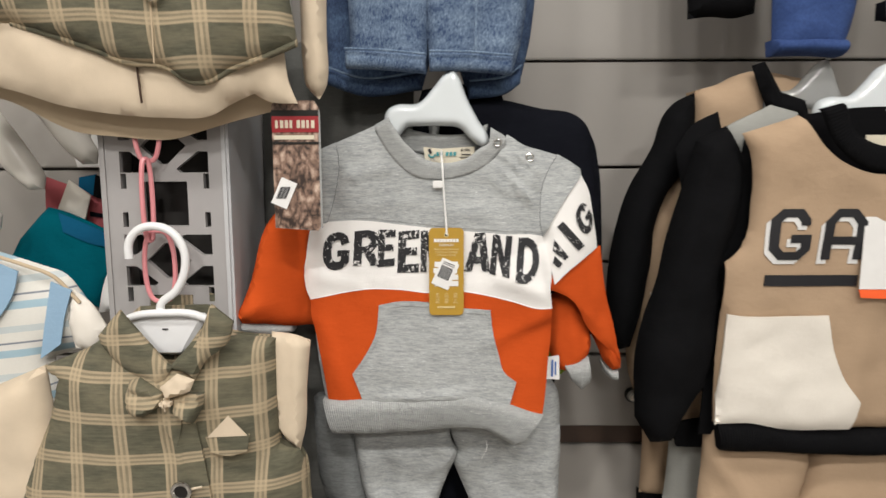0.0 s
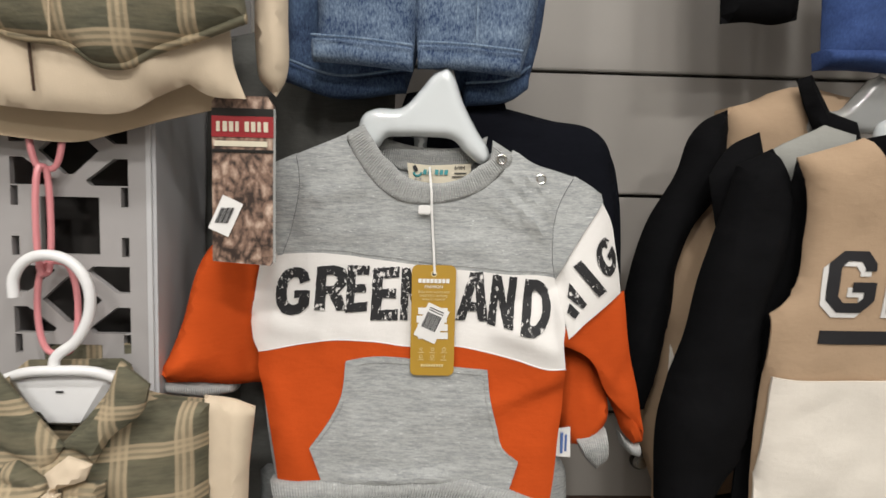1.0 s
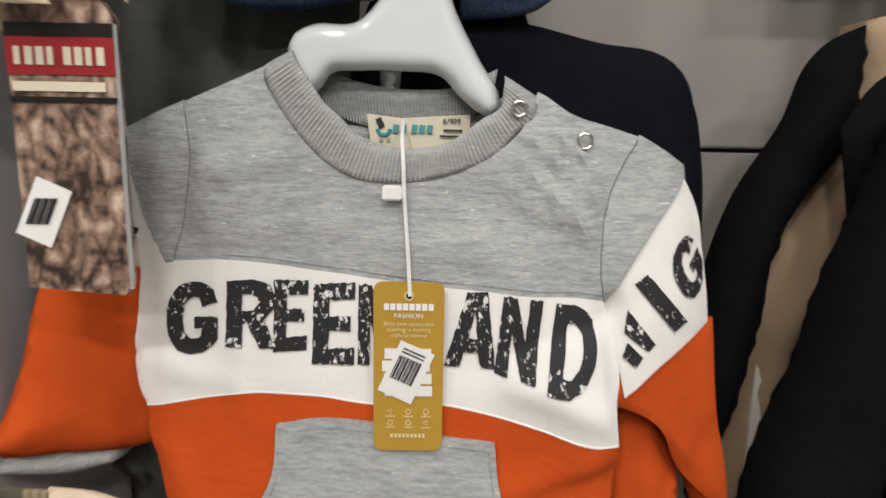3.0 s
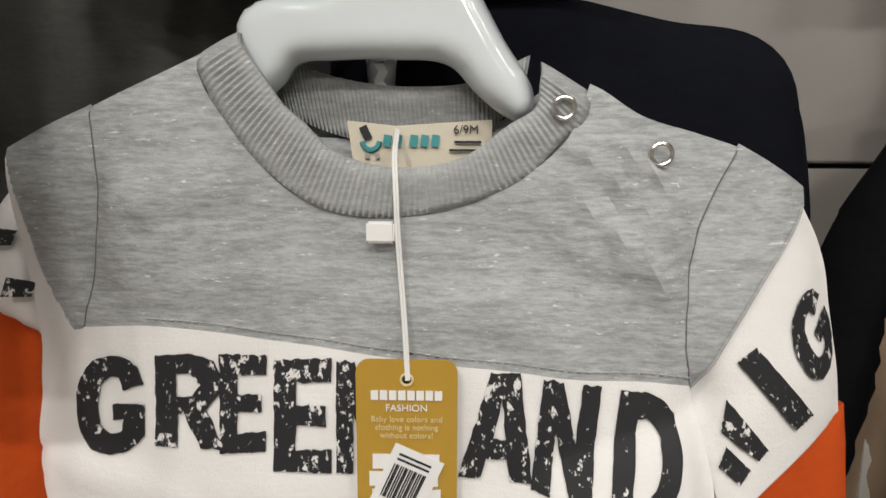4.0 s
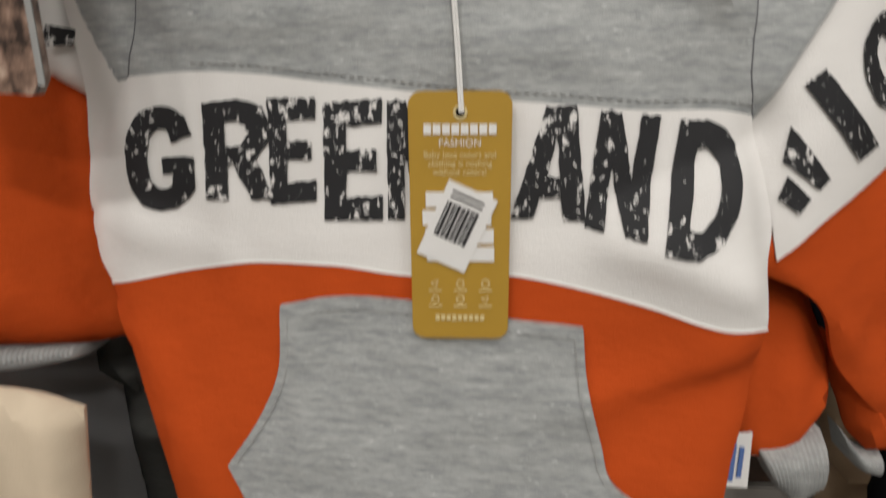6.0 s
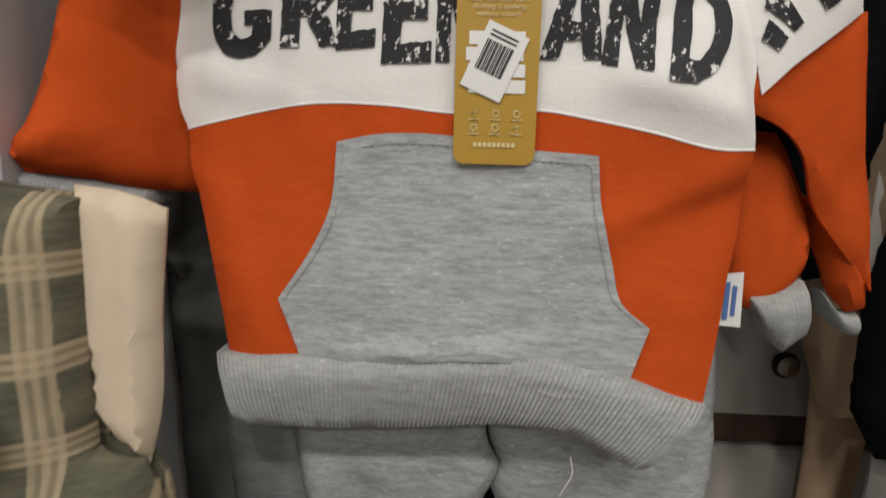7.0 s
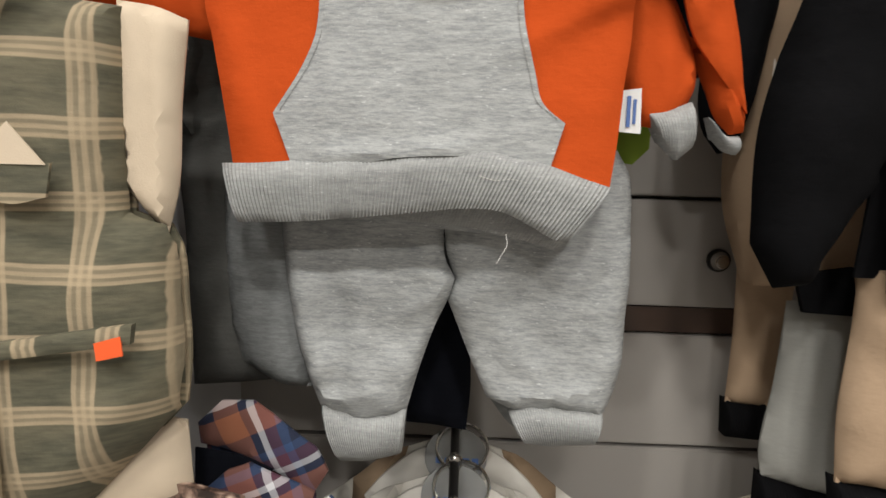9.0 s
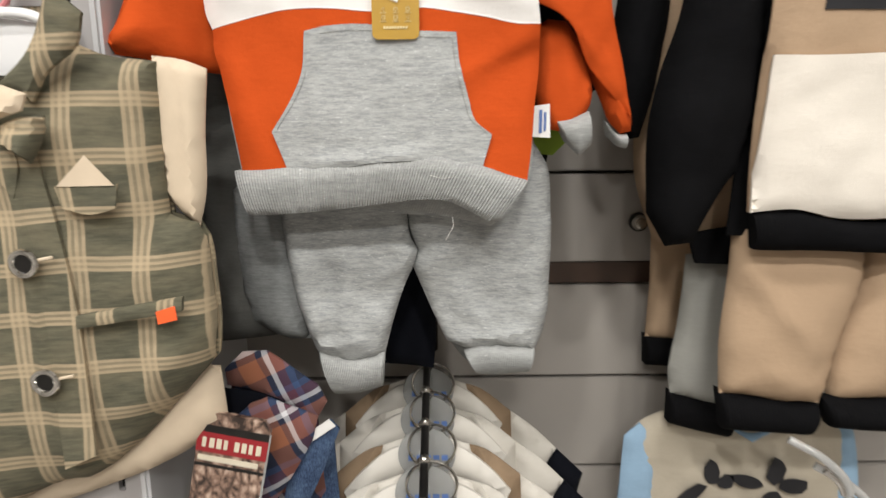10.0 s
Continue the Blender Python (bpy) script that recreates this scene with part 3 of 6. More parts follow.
DENB_R = [(-0.002, 1.704), (0.117, 1.703), (0.105, 1.595), (0.093, 1.54), (0.077, 1.529), (0.034, 1.523), (0.025, 1.553), (0.009, 1.595)]
UP_VEST = [(-0.52, 1.668), (-0.147, 1.668), (-0.13, 1.559), (-0.162, 1.546), (-0.191, 1.536), (-0.212, 1.525), (-0.233, 1.525), (-0.253, 1.537), (-0.294, 1.543), (-0.315, 1.552), (-0.363, 1.568), (-0.397, 1.578), (-0.52, 1.59)]
UP_TROUSER = [(-0.52, 1.635), (-0.16599999999999998, 1.635), (-0.158, 1.55), (-0.144, 1.507), (-0.175, 1.499), (-0.21, 1.49), (-0.241, 1.481), (-0.272, 1.473), (-0.326, 1.476), (-0.372, 1.482), (-0.438, 1.513), (-0.52, 1.525)]
UP_SLEEVE = [(-0.137, 1.676), (-0.110, 1.676), (-0.112, 1.578), (-0.113, 1.528), (-0.121, 1.513), (-0.134, 1.527), (-0.136, 1.539)]
SHIRT = [(-0.402, 1.251), (-0.353, 1.272), (-0.323, 1.297), (-0.309, 1.309), (-0.24, 1.309), (-0.233, 1.304), (-0.229, 1.286), (-0.215, 1.28), (-0.169, 1.273), (-0.17, 1.21), (-0.169, 1.155), (-0.149, 1.148), (-0.143, 1.136), (-0.14, 1.099), (-0.139, 1.062), (-0.142, 1.034), (-0.166, 1.007), (-0.209, 0.962), (-0.246, 0.936), (-0.281, 0.929), (-0.321, 0.91), (-0.38, 0.902), (-0.426, 0.921), (-0.444, 0.984), (-0.436, 1.09), (-0.42, 1.148), (-0.399, 1.197), (-0.389, 1.237)]
SHIRT_SLV = [(-0.175, 1.278), (-0.153, 1.275), (-0.134, 1.268), (-0.139, 1.22), (-0.142, 1.171), (-0.149, 1.143), (-0.162, 1.156), (-0.174, 1.172), (-0.175, 1.212)]
SHIRT_SLVL = [(-0.407, 1.249), (-0.436, 1.237), (-0.483, 1.217), (-0.499, 1.129), (-0.491, 1.063), (-0.432, 1.063), (-0.403, 1.128), (-0.403, 1.193)]
SHIRT_TR = [(-0.145, 1.019), (-0.142, 0.97), (-0.177, 0.943), (-0.224, 0.922), (-0.283, 0.902), (-0.37, 0.886), (-0.354, 1.019), (-0.226, 1.034)]
HANK = [(-0.199, 1.205), (-0.181, 1.183), (-0.22, 1.183)]
BEIGE = [(0.389, 1.509), (0.332, 1.49), (0.344, 1.465), (0.351, 1.415), (0.347, 1.367), (0.329, 1.343), (0.331, 1.281), (0.331, 1.223), (0.337, 1.138), (0.424, 1.129), (0.533, 1.13), (0.629, 1.129), (0.707, 1.136), (0.678, 1.276), (0.663, 1.341), (0.638, 1.365), (0.623, 1.413), (0.618, 1.463), (0.623, 1.489), (0.561, 1.508), (0.551, 1.476), (0.523, 1.453), (0.483, 1.445), (0.448, 1.453), (0.414, 1.476)]
BE_SLV = [(0.296, 1.483), (0.329, 1.5), (0.345, 1.476), (0.353, 1.45), (0.356, 1.415), (0.343, 1.355), (0.34, 1.309), (0.34, 1.24), (0.331, 1.177), (0.308, 1.134), (0.294, 1.103), (0.268, 1.1), (0.246, 1.135), (0.241, 1.221), (0.249, 1.272), (0.261, 1.315), (0.269, 1.369), (0.28, 1.415), (0.289, 1.45)]
BE_SLV2 = [(0.323, 1.542), (0.299, 1.53), (0.285, 1.513), (0.274, 1.475), (0.245, 1.418), (0.229, 1.351), (0.224, 1.284), (0.229, 1.223), (0.245, 1.201), (0.26, 1.204), (0.268, 1.233), (0.28, 1.315), (0.284, 1.374), (0.296, 1.413), (0.323, 1.456), (0.328, 1.489)]
BE_BODY2 = [(0.325, 1.545), (0.364, 1.556), (0.39, 1.568), (0.46, 1.559), (0.503, 1.08), (0.3, 1.081), (0.272, 1.16), (0.27, 1.28), (0.285, 1.38), (0.318, 1.46)]
BE_POCK = [(0.328, 1.282), (0.359, 1.281), (0.445, 1.283), (0.459, 1.237), (0.476, 1.202), (0.498, 1.174), (0.496, 1.135), (0.42, 1.133), (0.372, 1.143), (0.334, 1.139), (0.328, 1.217)]
BE_HEM = [(0.339, 1.138), (0.375, 1.142), (0.424, 1.13), (0.533, 1.13), (0.629, 1.129), (0.707, 1.136), (0.705, 1.086), (0.636, 1.083), (0.529, 1.082), (0.428, 1.088), (0.361, 1.088)]
BE_LEGF = [(0.338, 1.128), (0.461, 1.124), (0.476, 1.113), (0.476, 1.066), (0.458, 0.984), (0.447, 0.926), (0.402, 0.93), (0.372, 0.937), (0.337, 0.94), (0.333, 1), (0.337, 1.071)]
BE_LEGR = [(0.484, 1.124), (0.599, 1.121), (0.617, 0.93), (0.456, 0.928), (0.458, 0.984), (0.479, 1.066)]
GREYLEG = [(0.321, 1.082), (0.382, 1.087), (0.389, 0.892), (0.355, 0.9), (0.312, 0.912), (0.308, 0.936), (0.316, 1.003)]
TANLEG = [(0.293, 1.101), (0.348, 1.1), (0.337, 0.986), (0.331, 0.957), (0.288, 0.96), (0.29, 1.031)]
BLKHEM2 = [(0.316, 1.099), (0.365, 1.107), (0.372, 1.064), (0.326, 1.066)]
WHITE2 = [(0.284, 1.185), (0.368, 1.185), (0.391, 1.312), (0.284, 1.316)]

# ---- the setting ----
def slatwall():
    """Laminate boards with grooves between them, on a core."""
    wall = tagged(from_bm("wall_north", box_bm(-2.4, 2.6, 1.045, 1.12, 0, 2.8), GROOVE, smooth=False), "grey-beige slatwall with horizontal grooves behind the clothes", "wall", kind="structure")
    BASE[wall] = Vector((0, 0, 0))
    edges = [0.0, 0.11, 0.24, 0.37, 0.50, 0.62, 0.742, 0.876, 1.007, 1.035, 1.155, 1.302, 1.447, 1.604, 1.76, 1.915, 2.07, 2.225, 2.38, 2.535, 2.8]
    for i, (z0, z1) in enumerate(zip(edges, edges[1:])):
        if abs(z0 - 1.007) < 1e-6:
            continue
        from_bm("board", box_bm(-2.4, 2.6, 1.02, 1.045, z0 + (0.0022 if z0 else 0), z1 - 0.0022, 0.0016, 2), WALLBOARD, wall)
    from_bm("insert", box_bm(-2.4, 2.6, 1.026, 1.045, 1.007, 1.035), BROWN, wall, "dark brown strip set in the wall")
    return wall


slatwall()
for nm, b in (("wall_south", (-2.4, 2.6, -3.6, -3.5, 0, 2.8)), ("wall_west", (-2.5, -2.4, -3.6, 1.12, 0, 2.8)), ("wall_east", (2.6, 2.7, -3.6, 1.12, 0, 2.8))):
    tagged(from_bm(nm, box_bm(*b), PAINT, smooth=False), "plain off-white shop wall", "wall", kind="structure")
tagged(from_bm("floor", box_bm(-2.5, 2.7, -3.6, 1.12, -0.1, 0.0), TILE, smooth=False), "pale shop floor", "floor", kind="structure")
tagged(from_bm("ceiling", box_bm(-2.5, 2.7, -3.6, 1.12, 2.8, 2.9), CEIL, smooth=False), "plain white shop ceiling", "ceiling", kind="structure")


hang_at(.001, .005, .002)
def lattice_column():
    """Grey plastic column: a pierced front plate and a plain side."""
    x0, x1, yf = -0.352, -0.226, 0.70
    ob = thing("display_column", "grey moulded plastic display column with pierced lattice front", "column", (-0.29, 0.86, 0.0))
    plate = [(x0, 0.62), (x1, 0.62), (x1, 2.3), (x0, 2.3)]
    holes, cx = [], (x0 + x1) / 2
    for k in range(-6, 8):
        zc = 1.412 + 0.122 * k
        s = 0.0235
        holes.append([(cx - s, zc - s), (cx + s, zc - s), (cx + s, zc + s), (cx - s, zc + s)])
        for sx in (-1, 1):
            for dz in (-0.017, 0.024):
                q = cx + sx * 0.044
                holes.append([(q - 0.003, zc + dz - 0.008), (q + 0.003, zc + dz - 0.008), (q + 0.003, zc + dz + 0.008), (q - 0.003, zc + dz + 0.008)])
        zx = zc + 0.061
        holes.append([(cx + .024, zx), (cx + .004, zx + .019), (cx - .004, zx + .019), (cx - .024, zx), (cx - .004, zx - .019), (cx + .004, zx - .019)])
        for sx in (-1, 1):
            for sz in (-1, 1):
                holes.append([(cx + sx * 0.047, zx + sz * 0.028), (cx + sx * 0.017, zx + sz * 0.028), (cx + sx * 0.013, zx + sz * 0.024), (cx + sx * 0.036, zx + sz * 0.006), (cx + sx * 0.047, zx + sz * 0.006)])
    cloth("front_plate", plate, LATTICE, ob, plane(yf), thick=0.007, step=0.02, holes=holes, smooth=False, edge_step=0.05)
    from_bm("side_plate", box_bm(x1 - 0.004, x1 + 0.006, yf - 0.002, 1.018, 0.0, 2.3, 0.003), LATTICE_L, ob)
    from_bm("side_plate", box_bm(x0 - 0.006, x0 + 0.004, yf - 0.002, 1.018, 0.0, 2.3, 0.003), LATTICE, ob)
    from_bm("base", box_bm(x0 + 0.006, x1 - 0.006, yf + 0.002, 1.0, 0.0, 0.615, 0.003), LATTICE, ob)
    # added filler box: its dark colour is the shade seen through the holes
    from_bm("shade_box", box_bm(x0 + 0.006, x1 - 0.006, yf + 0.05, 1.0, 0.62, 2.29, 0.0), INNER_SHADE, ob, "dark box added for the shade inside the column")


lattice_column()


hang_at(.004, 0, -.007)
def wall_knob(x, z):
    ob = thing("wall_screw", "round chromed screw cap on the slatwall", "screw", (x, 1.02, z))
    for nm, r0, r1, y0, y1, mat in (("flange", 0.013, 0.012, 1.019, 1.013, STEEL_D), ("cap", 0.0105, 0.007, 1.013, 1.004, STEEL)):
        bm = bmesh.new()
        bmesh.ops.create_cone(bm, cap_ends=True, segments=28, radius1=r0, radius2=r1, depth=abs(y1 - y0))
        bmesh.ops.bevel(bm, geom=[e for e in bm.edges if len(e.link_faces) == 2 and e.calc_face_angle() > 0.8], offset=0.0015, segments=2, affect="EDGES")
        bmesh.ops.transform(bm, matrix=pose(x, (y0 + y1) / 2, z, 90), verts=bm.verts)
        from_bm(nm, bm, mat, ob)


wall_knob(0.298, 1.097)

hang_at(0, 0, 0)

# ---- letters ----
GLYPH = {
    "E": [[(0, 0), (1, 0), (1, .2), (.38, .2), (.38, .42), (.9, .42), (.9, .6), (.38, .6), (.38, .8), (1, .8), (1, 1), (0, 1)]],
    "N": [[(0, 0), (.32, 0), (.32, .55), (.66, 0), (1, 0), (1, 1), (.68, 1), (.68, .45), (.34, 1), (0, 1)]],
    "L": [[(0, 0), (1, 0), (1, .21), (.38, .21), (.38, 1), (0, 1)]],
    "A": [[(0, 0), (.3, 0), (.36, .2), (.64, .2), (.7, 0), (1, 0), (.7, 1), (.3, 1)], [(.41, .39), (.59, .39), (.5, .76)]],
    "D": [[(0, 0), (.55, 0), (.85, .12), (1, .4), (1, .6), (.85, .88), (.55, 1), (0, 1)], [(.31, .2), (.5, .2), (.66, .31), (.7, .5), (.66, .69), (.5, .8), (.31, .8)]],
    "R": [[(0, 0), (.32, 0), (.32, .36), (.42, .36), (.66, 0), (1, 0), (.74, .42), (.92, .57), (.94, .75), (.84, .93), (.6, 1), (0, 1)], [(.30, .55), (.52, .55), (.65, .67), (.52, .81), (.30, .81)]],
    "G": [[(.98, .72), (.9, .9), (.7, .99), (.5, 1), (.2, .92), (.04, .72), (0, .5), (.04, .28), (.2, .08), (.5, 0), (.8, .05), (1, .2), (1, .52), (.55, .52), (.55, .36), (.7, .36), (.69, .24), (.5, .2), (.36, .3), (.32, .5), (.36, .7), (.5, .8), (.62, .78), (.69, .66)]],
    "g": [[(.95, .68), (.95, .8), (.75, 1), (.25, 1), (0, .8), (0, .2), (.25, 0), (.75, 0), (1, .2), (1, .5), (.5, .5), (.5, .34), (.76, .34), (.76, .24), (.65, .16), (.35, .16), (.23, .26), (.23, .74), (.35, .84), (.62, .84), (.72, .74), (.72, .68)]],
    "a": [[(0, 0), (.23, 0), (.23, .3), (.77, .3), (.77, 0), (1, 0), (1, .75), (.72, 1), (.28, 1), (0, .75)], [(.23, .46), (.77, .46), (.77, .7), (.64, .84), (.36, .84), (.23, .7)]],
    "|": [[(0, 0), (1, 0), (1, 1), (0, 1)]],
    "I": [[(.3, 0), (.7, 0), (.7, 1), (.3, 1)]],
    "M": [[(0, 0), (.24, 0), (.24, .6), (.42, .1), (.58, .1), (.76, .6), (.76, 0), (1, 0), (1, 1), (.7, 1), (.5, .42), (.3, 1), (0, 1)]],
}


def glyph(ch, parent, mat, y, place, lift, step=0.005, thick=0.0006, rough_edge=0.0, label="", **form):
    """One printed letter as a thin film that follows the cloth. place maps the unit square to the cloth."""
    loops = []
    for k, l in enumerate(GLYPH[ch]):
        dense = spline(l, True, 0.06, 40 if ch in "GDR" else 10)
        if rough_edge:
            dense = dense + np.array([[rough_edge * noise.noise(Vector((p[0] * 9, p[1] * 9, ord(ch) + k * 3.1))), rough_edge * noise.noise(Vector((p[0] * 9, p[1] * 9, ord(ch) + 40.0)))] for p in dense])
        loops.append([place(*p) for p in dense])
    return cloth("letter", loops[0], mat, parent, y, thick=thick, step=step, holes=loops[1:], smooth=False, edge_step=0.02, lift=lift, label=label, **form)


# ---- the grey, white and orange sweatshirt ----
TORSO = np.array([(-.111, 1.478), (-.129, 1.470), (-.148, 1.461), (-.160, 1.42), (-.158, 1.35), (-.153, 1.333), (-.152, 1.31), (-.147, 1.30), (-.130, 1.184), (-.124, 1.145), (.092, 1.141), (.117, 1.175), (.122, 1.236), (.125, 1.273), (.128, 1.30), (.14, 1.32), (.176, 1.362), (.173, 1.385), (.170, 1.405), (.166, 1.425), (.157, 1.442), (.143, 1.457), (.130, 1.464), (.076, 1.488), (-.065, 1.50)])


def SWY(x, z):
    """The hanging plane of the sweatshirt: turned a little at the chest, flatter at the shoulders, its sleeves falling back."""
    k = np.clip((z - 1.37) / .09, 0, 1)
    k = k * k * (3 - 2 * k)
    m = np.clip((z - 1.30) / .03, 0, 1)
    return .7315 + (-.11 + .09 * k) * x + 6 * np.clip(x - .118, 0, 1) ** 2 + 3 * m * np.clip(-.118 - x, 0, 1) ** 2


FORM = dict(puff=.006, edge=.022, sil=TORSO, amp=.0022, size=.05, seed=2.0,
            folds=[(.095, 1.345, .118, 1.295, .035, .010), (.1165, 1.372, .126, 1.318, .007, -.008), (-.124, 1.39, -.147, 1.36, .004, -.002), (-.1075, 1.455, -.116, 1.41, .004, -.002), (.112, 1.44, .111, 1.39, .004, -.002), (.072, 1.462, .106, 1.432, .0045, .0055), (.064, 1.452, .098, 1.422, .0045, .0045), (.082, 1.466, .108, 1.446, .004, .005), (.056, 1.448, .075, 1.425, .005, .003), (.078, 1.438, .106, 1.412, .006, .003), (.09, 1.43, .108, 1.40, .007, .002), (-.10, 1.44, -.06, 1.45, .007, .003), (-.09, 1.41, -.03, 1.415, .009, .002), (.0, 1.405, .06, 1.40, .009, .002), (.05, 1.44, .10, 1.415, .005, .002), (.092, 1.462, .105, 1.44, .004, .0025), (-.1, 1.425, -.05, 1.43, .006, .0015), (-.115, 1.465, -.09, 1.44, .006, .002),
                   (-.14, 1.33, -.09, 1.32, .01, .002), (.07, 1.33, .12, 1.315, .01, .004), (.06, 1.26, .11, 1.285, .009, .003), (-.11, 1.20, -.13, 1.27, .01, .003), (-.02, 1.21, -.01, 1.28, .02, .002)])


def stitches(parent, curve, y, mat, pitch=.0032, lift=.0006, **form):
    """A run of sewing stitches along a seam, as one thread part."""
    c = resample(spline(curve, False, .002), max(4, int(np.linalg.norm(np.diff(np.array(curve), axis=0), axis=1).sum() / pitch)))
    verts, faces = [], []
    for a, b in zip(c, c[1:]):
        p, q = a * .85 + b * .15, a * .2 + b * .8
        yy = shape(np.array([p[0], q[0]]), np.array([p[1], q[1]]), y, **form) - lift
        v, f = tube([(p[0], yy[0], p[1]), ((p[0] + q[0]) / 2, yy.mean() - .0003, (p[1] + q[1]) / 2), (q[0], yy[1], q[1])], .00032, 5)
        faces += [tuple(k + len(verts) for k in t) for t in f]
        verts += v
    part("stitching", verts, faces, mat, parent)


def snap(parent, x, z, y):
    th = np.linspace(0, 2 * math.pi, 25)[:-1]
    path = [(x + .0037 * math.cos(a), y - .0012, z + .0037 * math.sin(a)) for a in th]
    v, f = tube(path, .0009, 8, True)
    part("snap_ring", v, f, STEEL, parent, "silver snap fastener ring")


def flat_text(parent, words, x, z, y, size, mat, align="CENTER", turn=0.0):
    """Printed words as a thin mesh, in the built-in font."""
    cu = bpy.data.curves.new("words", "FONT")
    cu.body, cu.size, cu.align_x, cu.extrude = words, size, align, .00012
    tmp = new("words", cu)
    me = bpy.data.meshes.new_from_object(tmp.evaluated_get(bpy.context.evaluated_depsgraph_get()))
    bpy.data.objects.remove(tmp)
    m = pose(x, y, z, 90, 0, 0) @ pose(0, 0, 0, 0, 0, turn)
    v = [tuple(m @ p.co) for p in me.vertices]
    f = [tuple(p.vertices) for p in me.polygons]
    part("printed_line", v, f, mat, parent, smooth=False)


def bar(parent, x0, x1, z0, z1, y, mat, name="printed_bar", thick=.0005, turn=0.0, label="", bevel=0.0):
    bm = box_bm(x0, x1, y - thick, y, z0, z1, bevel)
    if turn:
        c = Vector(((x0 + x1) / 2, y, (z0 + z1) / 2))
        bmesh.ops.transform(bm, matrix=Matrix.Translation(c) @ Matrix.Rotation(radians(turn), 4, "Y") @ Matrix.Translation(-c), verts=bm.verts)
    return from_bm(name, bm, mat, parent, label, smooth=False)


def sweatshirt():
    ob = thing("sweatshirt", "grey, white and orange baby sweatshirt with black block lettering", "sweatshirt", (0, .75, 1.13))
    cloth("yoke", YOKE, GREY, ob, SWY, step=.005, thick=.0009, **FORM)
    cloth("chest_band", BAND, WHITE, ob, SWY, step=.0036, thick=.0012, **{**FORM, "seed": 2.0})
    cloth("body", BODY, ORANGE, ob, SWY, step=.005, **FORM)
    # the back of the garment, seen past the edges
    back = [(-.108, 1.474), (-.125, 1.40), (-.142, 1.35), (-.148, 1.30), (-.138, 1.186), (-.130, 1.150), (.10, 1.138), (.12, 1.168), (.125, 1.25), (.122, 1.36), (.125, 1.455), (.062, 1.484), (.03, 1.467), (-.03, 1.467), (-.062, 1.49)]
    cloth("back_panel", back, GREY, ob, plane(.757, -.10), step=.012, thick=.003, amp=.002)
    pock = cloth("kangaroo_pocket", [(x, z - (.004 if z < 1.2 else 0)) for x, z in POCKET], GREY, ob, SWY, step=.005, lift=.0035, thick=.003, **{**FORM, "folds": FORM["folds"] + [(-.062, 1.20, -.058, 1.285, .006, .0025), (-.055, 1.191, .02, 1.197, .006, .005)]})
    inner = [(x * .95 - .0003, 1.245 + (z - 1.245) * .92) for x, z in POCKET]
    stitches(pock, inner[:6], SWY, GREY_RIB, lift=.0042, **FORM)
    stitches(pock, inner[5:10], SWY, GREY_RIB, lift=.0042, **FORM)
    stitches(pock, inner[16:] + inner[:1], SWY, GREY_RIB, lift=.0042, **FORM)
    rib("hem_band", HEM_TOP, HEM_BOT, GREY_RIB, ob, plane(.7215, -.11), ribs=96, depth=.0008, thick=.014, puff=.005, amp=.002)
    rib("hem_band_back", [(x + .004, z - .006) for x, z in HEM_TOP], [(-.118, 1.154), (-.05, 1.152), (-.01, 1.148), (.03, 1.145), (.066, 1.138), (.090, 1.132)], GREY_RIB, ob, plane(.752, -.10), ribs=100, depth=.0004, thick=.006, puff=.001)
    rib("collar", COLLAR_IN, COLLAR_OUT, GREY_RIB, ob, plane(.7245, -.03), ribs=80, depth=.00045, thick=.004, puff=.0014, roll_in=.008)
    rib("back_collar", [(-.055, 1.507), (-.035, 1.4955), (-.012, 1.489), (.012, 1.487), (.035, 1.489), (.056, 1.499)], [(-.05, 1.482), (-.03, 1.471), (-.008, 1.465), (.015, 1.464), (.038, 1.469), (.053, 1.482)], GREY_RIB, ob, plane(.7545, -.10), ribs=62, depth=.0005, thick=.003, puff=.001)
    cloth("neck_lining", [(-.066, 1.485), (-.036, 1.468), (.0, 1.460), (.04, 1.468), (.06, 1.485), (.05, 1.42), (-.05, 1.42)], GREY, ob, plane(.7525, -.10), step=.008)
    stitches(ob, [(x, z + .0035) for x, z in BAND_TOP[1:]], SWY, GREY_RIB, **FORM)
    # brand label inside the neck
    lab = cloth("neck_label", [(-.0156, 1.4735), (.0036, 1.4715), (.0413, 1.474), (.041, 1.4635), (.0217, 1.455), (-.0131, 1.455)], LABELC, ob, plane(.7465), step=.004, thick=.0006, smooth=False, label="cream woven label with a small teal mark")
    v, f = tube([(-.0062 + .0034 * math.cos(a), .7458, 1.4655 + .0034 * math.sin(a)) for a in np.linspace(math.pi, 2 * math.pi, 9)], .0011, 6)
    part("mark", v, f, TEALP, lab)
    bar(lab, -.0098, -.0066, 1.466, 1.4715, .7457, INK_FLAT, "mark", turn=-25)
    for x in (-.0085, -.0045):
        bar(lab, x, x + .0018, 1.4588, 1.4606, .7457, LATTICE, "mark")
    for k in range(5):
        bar(lab, -.0012 + .0042 * k + (.002 if k > 1 else 0), .0018 + .0042 * k + (.002 if k > 1 else 0), 1.4635, 1.468, .7455, TEALP, "printed_bar", turn=8)
    flat_text(lab, "6/9M", .031, 1.4685, .7455, .0048, INK_FLAT)
    bar(lab, .0265, .037, 1.4648, 1.4658, .7455, INK_FLAT)
    bar(lab, .0245, .035, 1.4617, 1.4626, .7455, INK_FLAT)
    # sleeves
    cap = dict(puff=.012, edge=.03, amp=.0014, size=.03, seed=5.0)
    def grow(pts, f):
        p = np.array(pts)
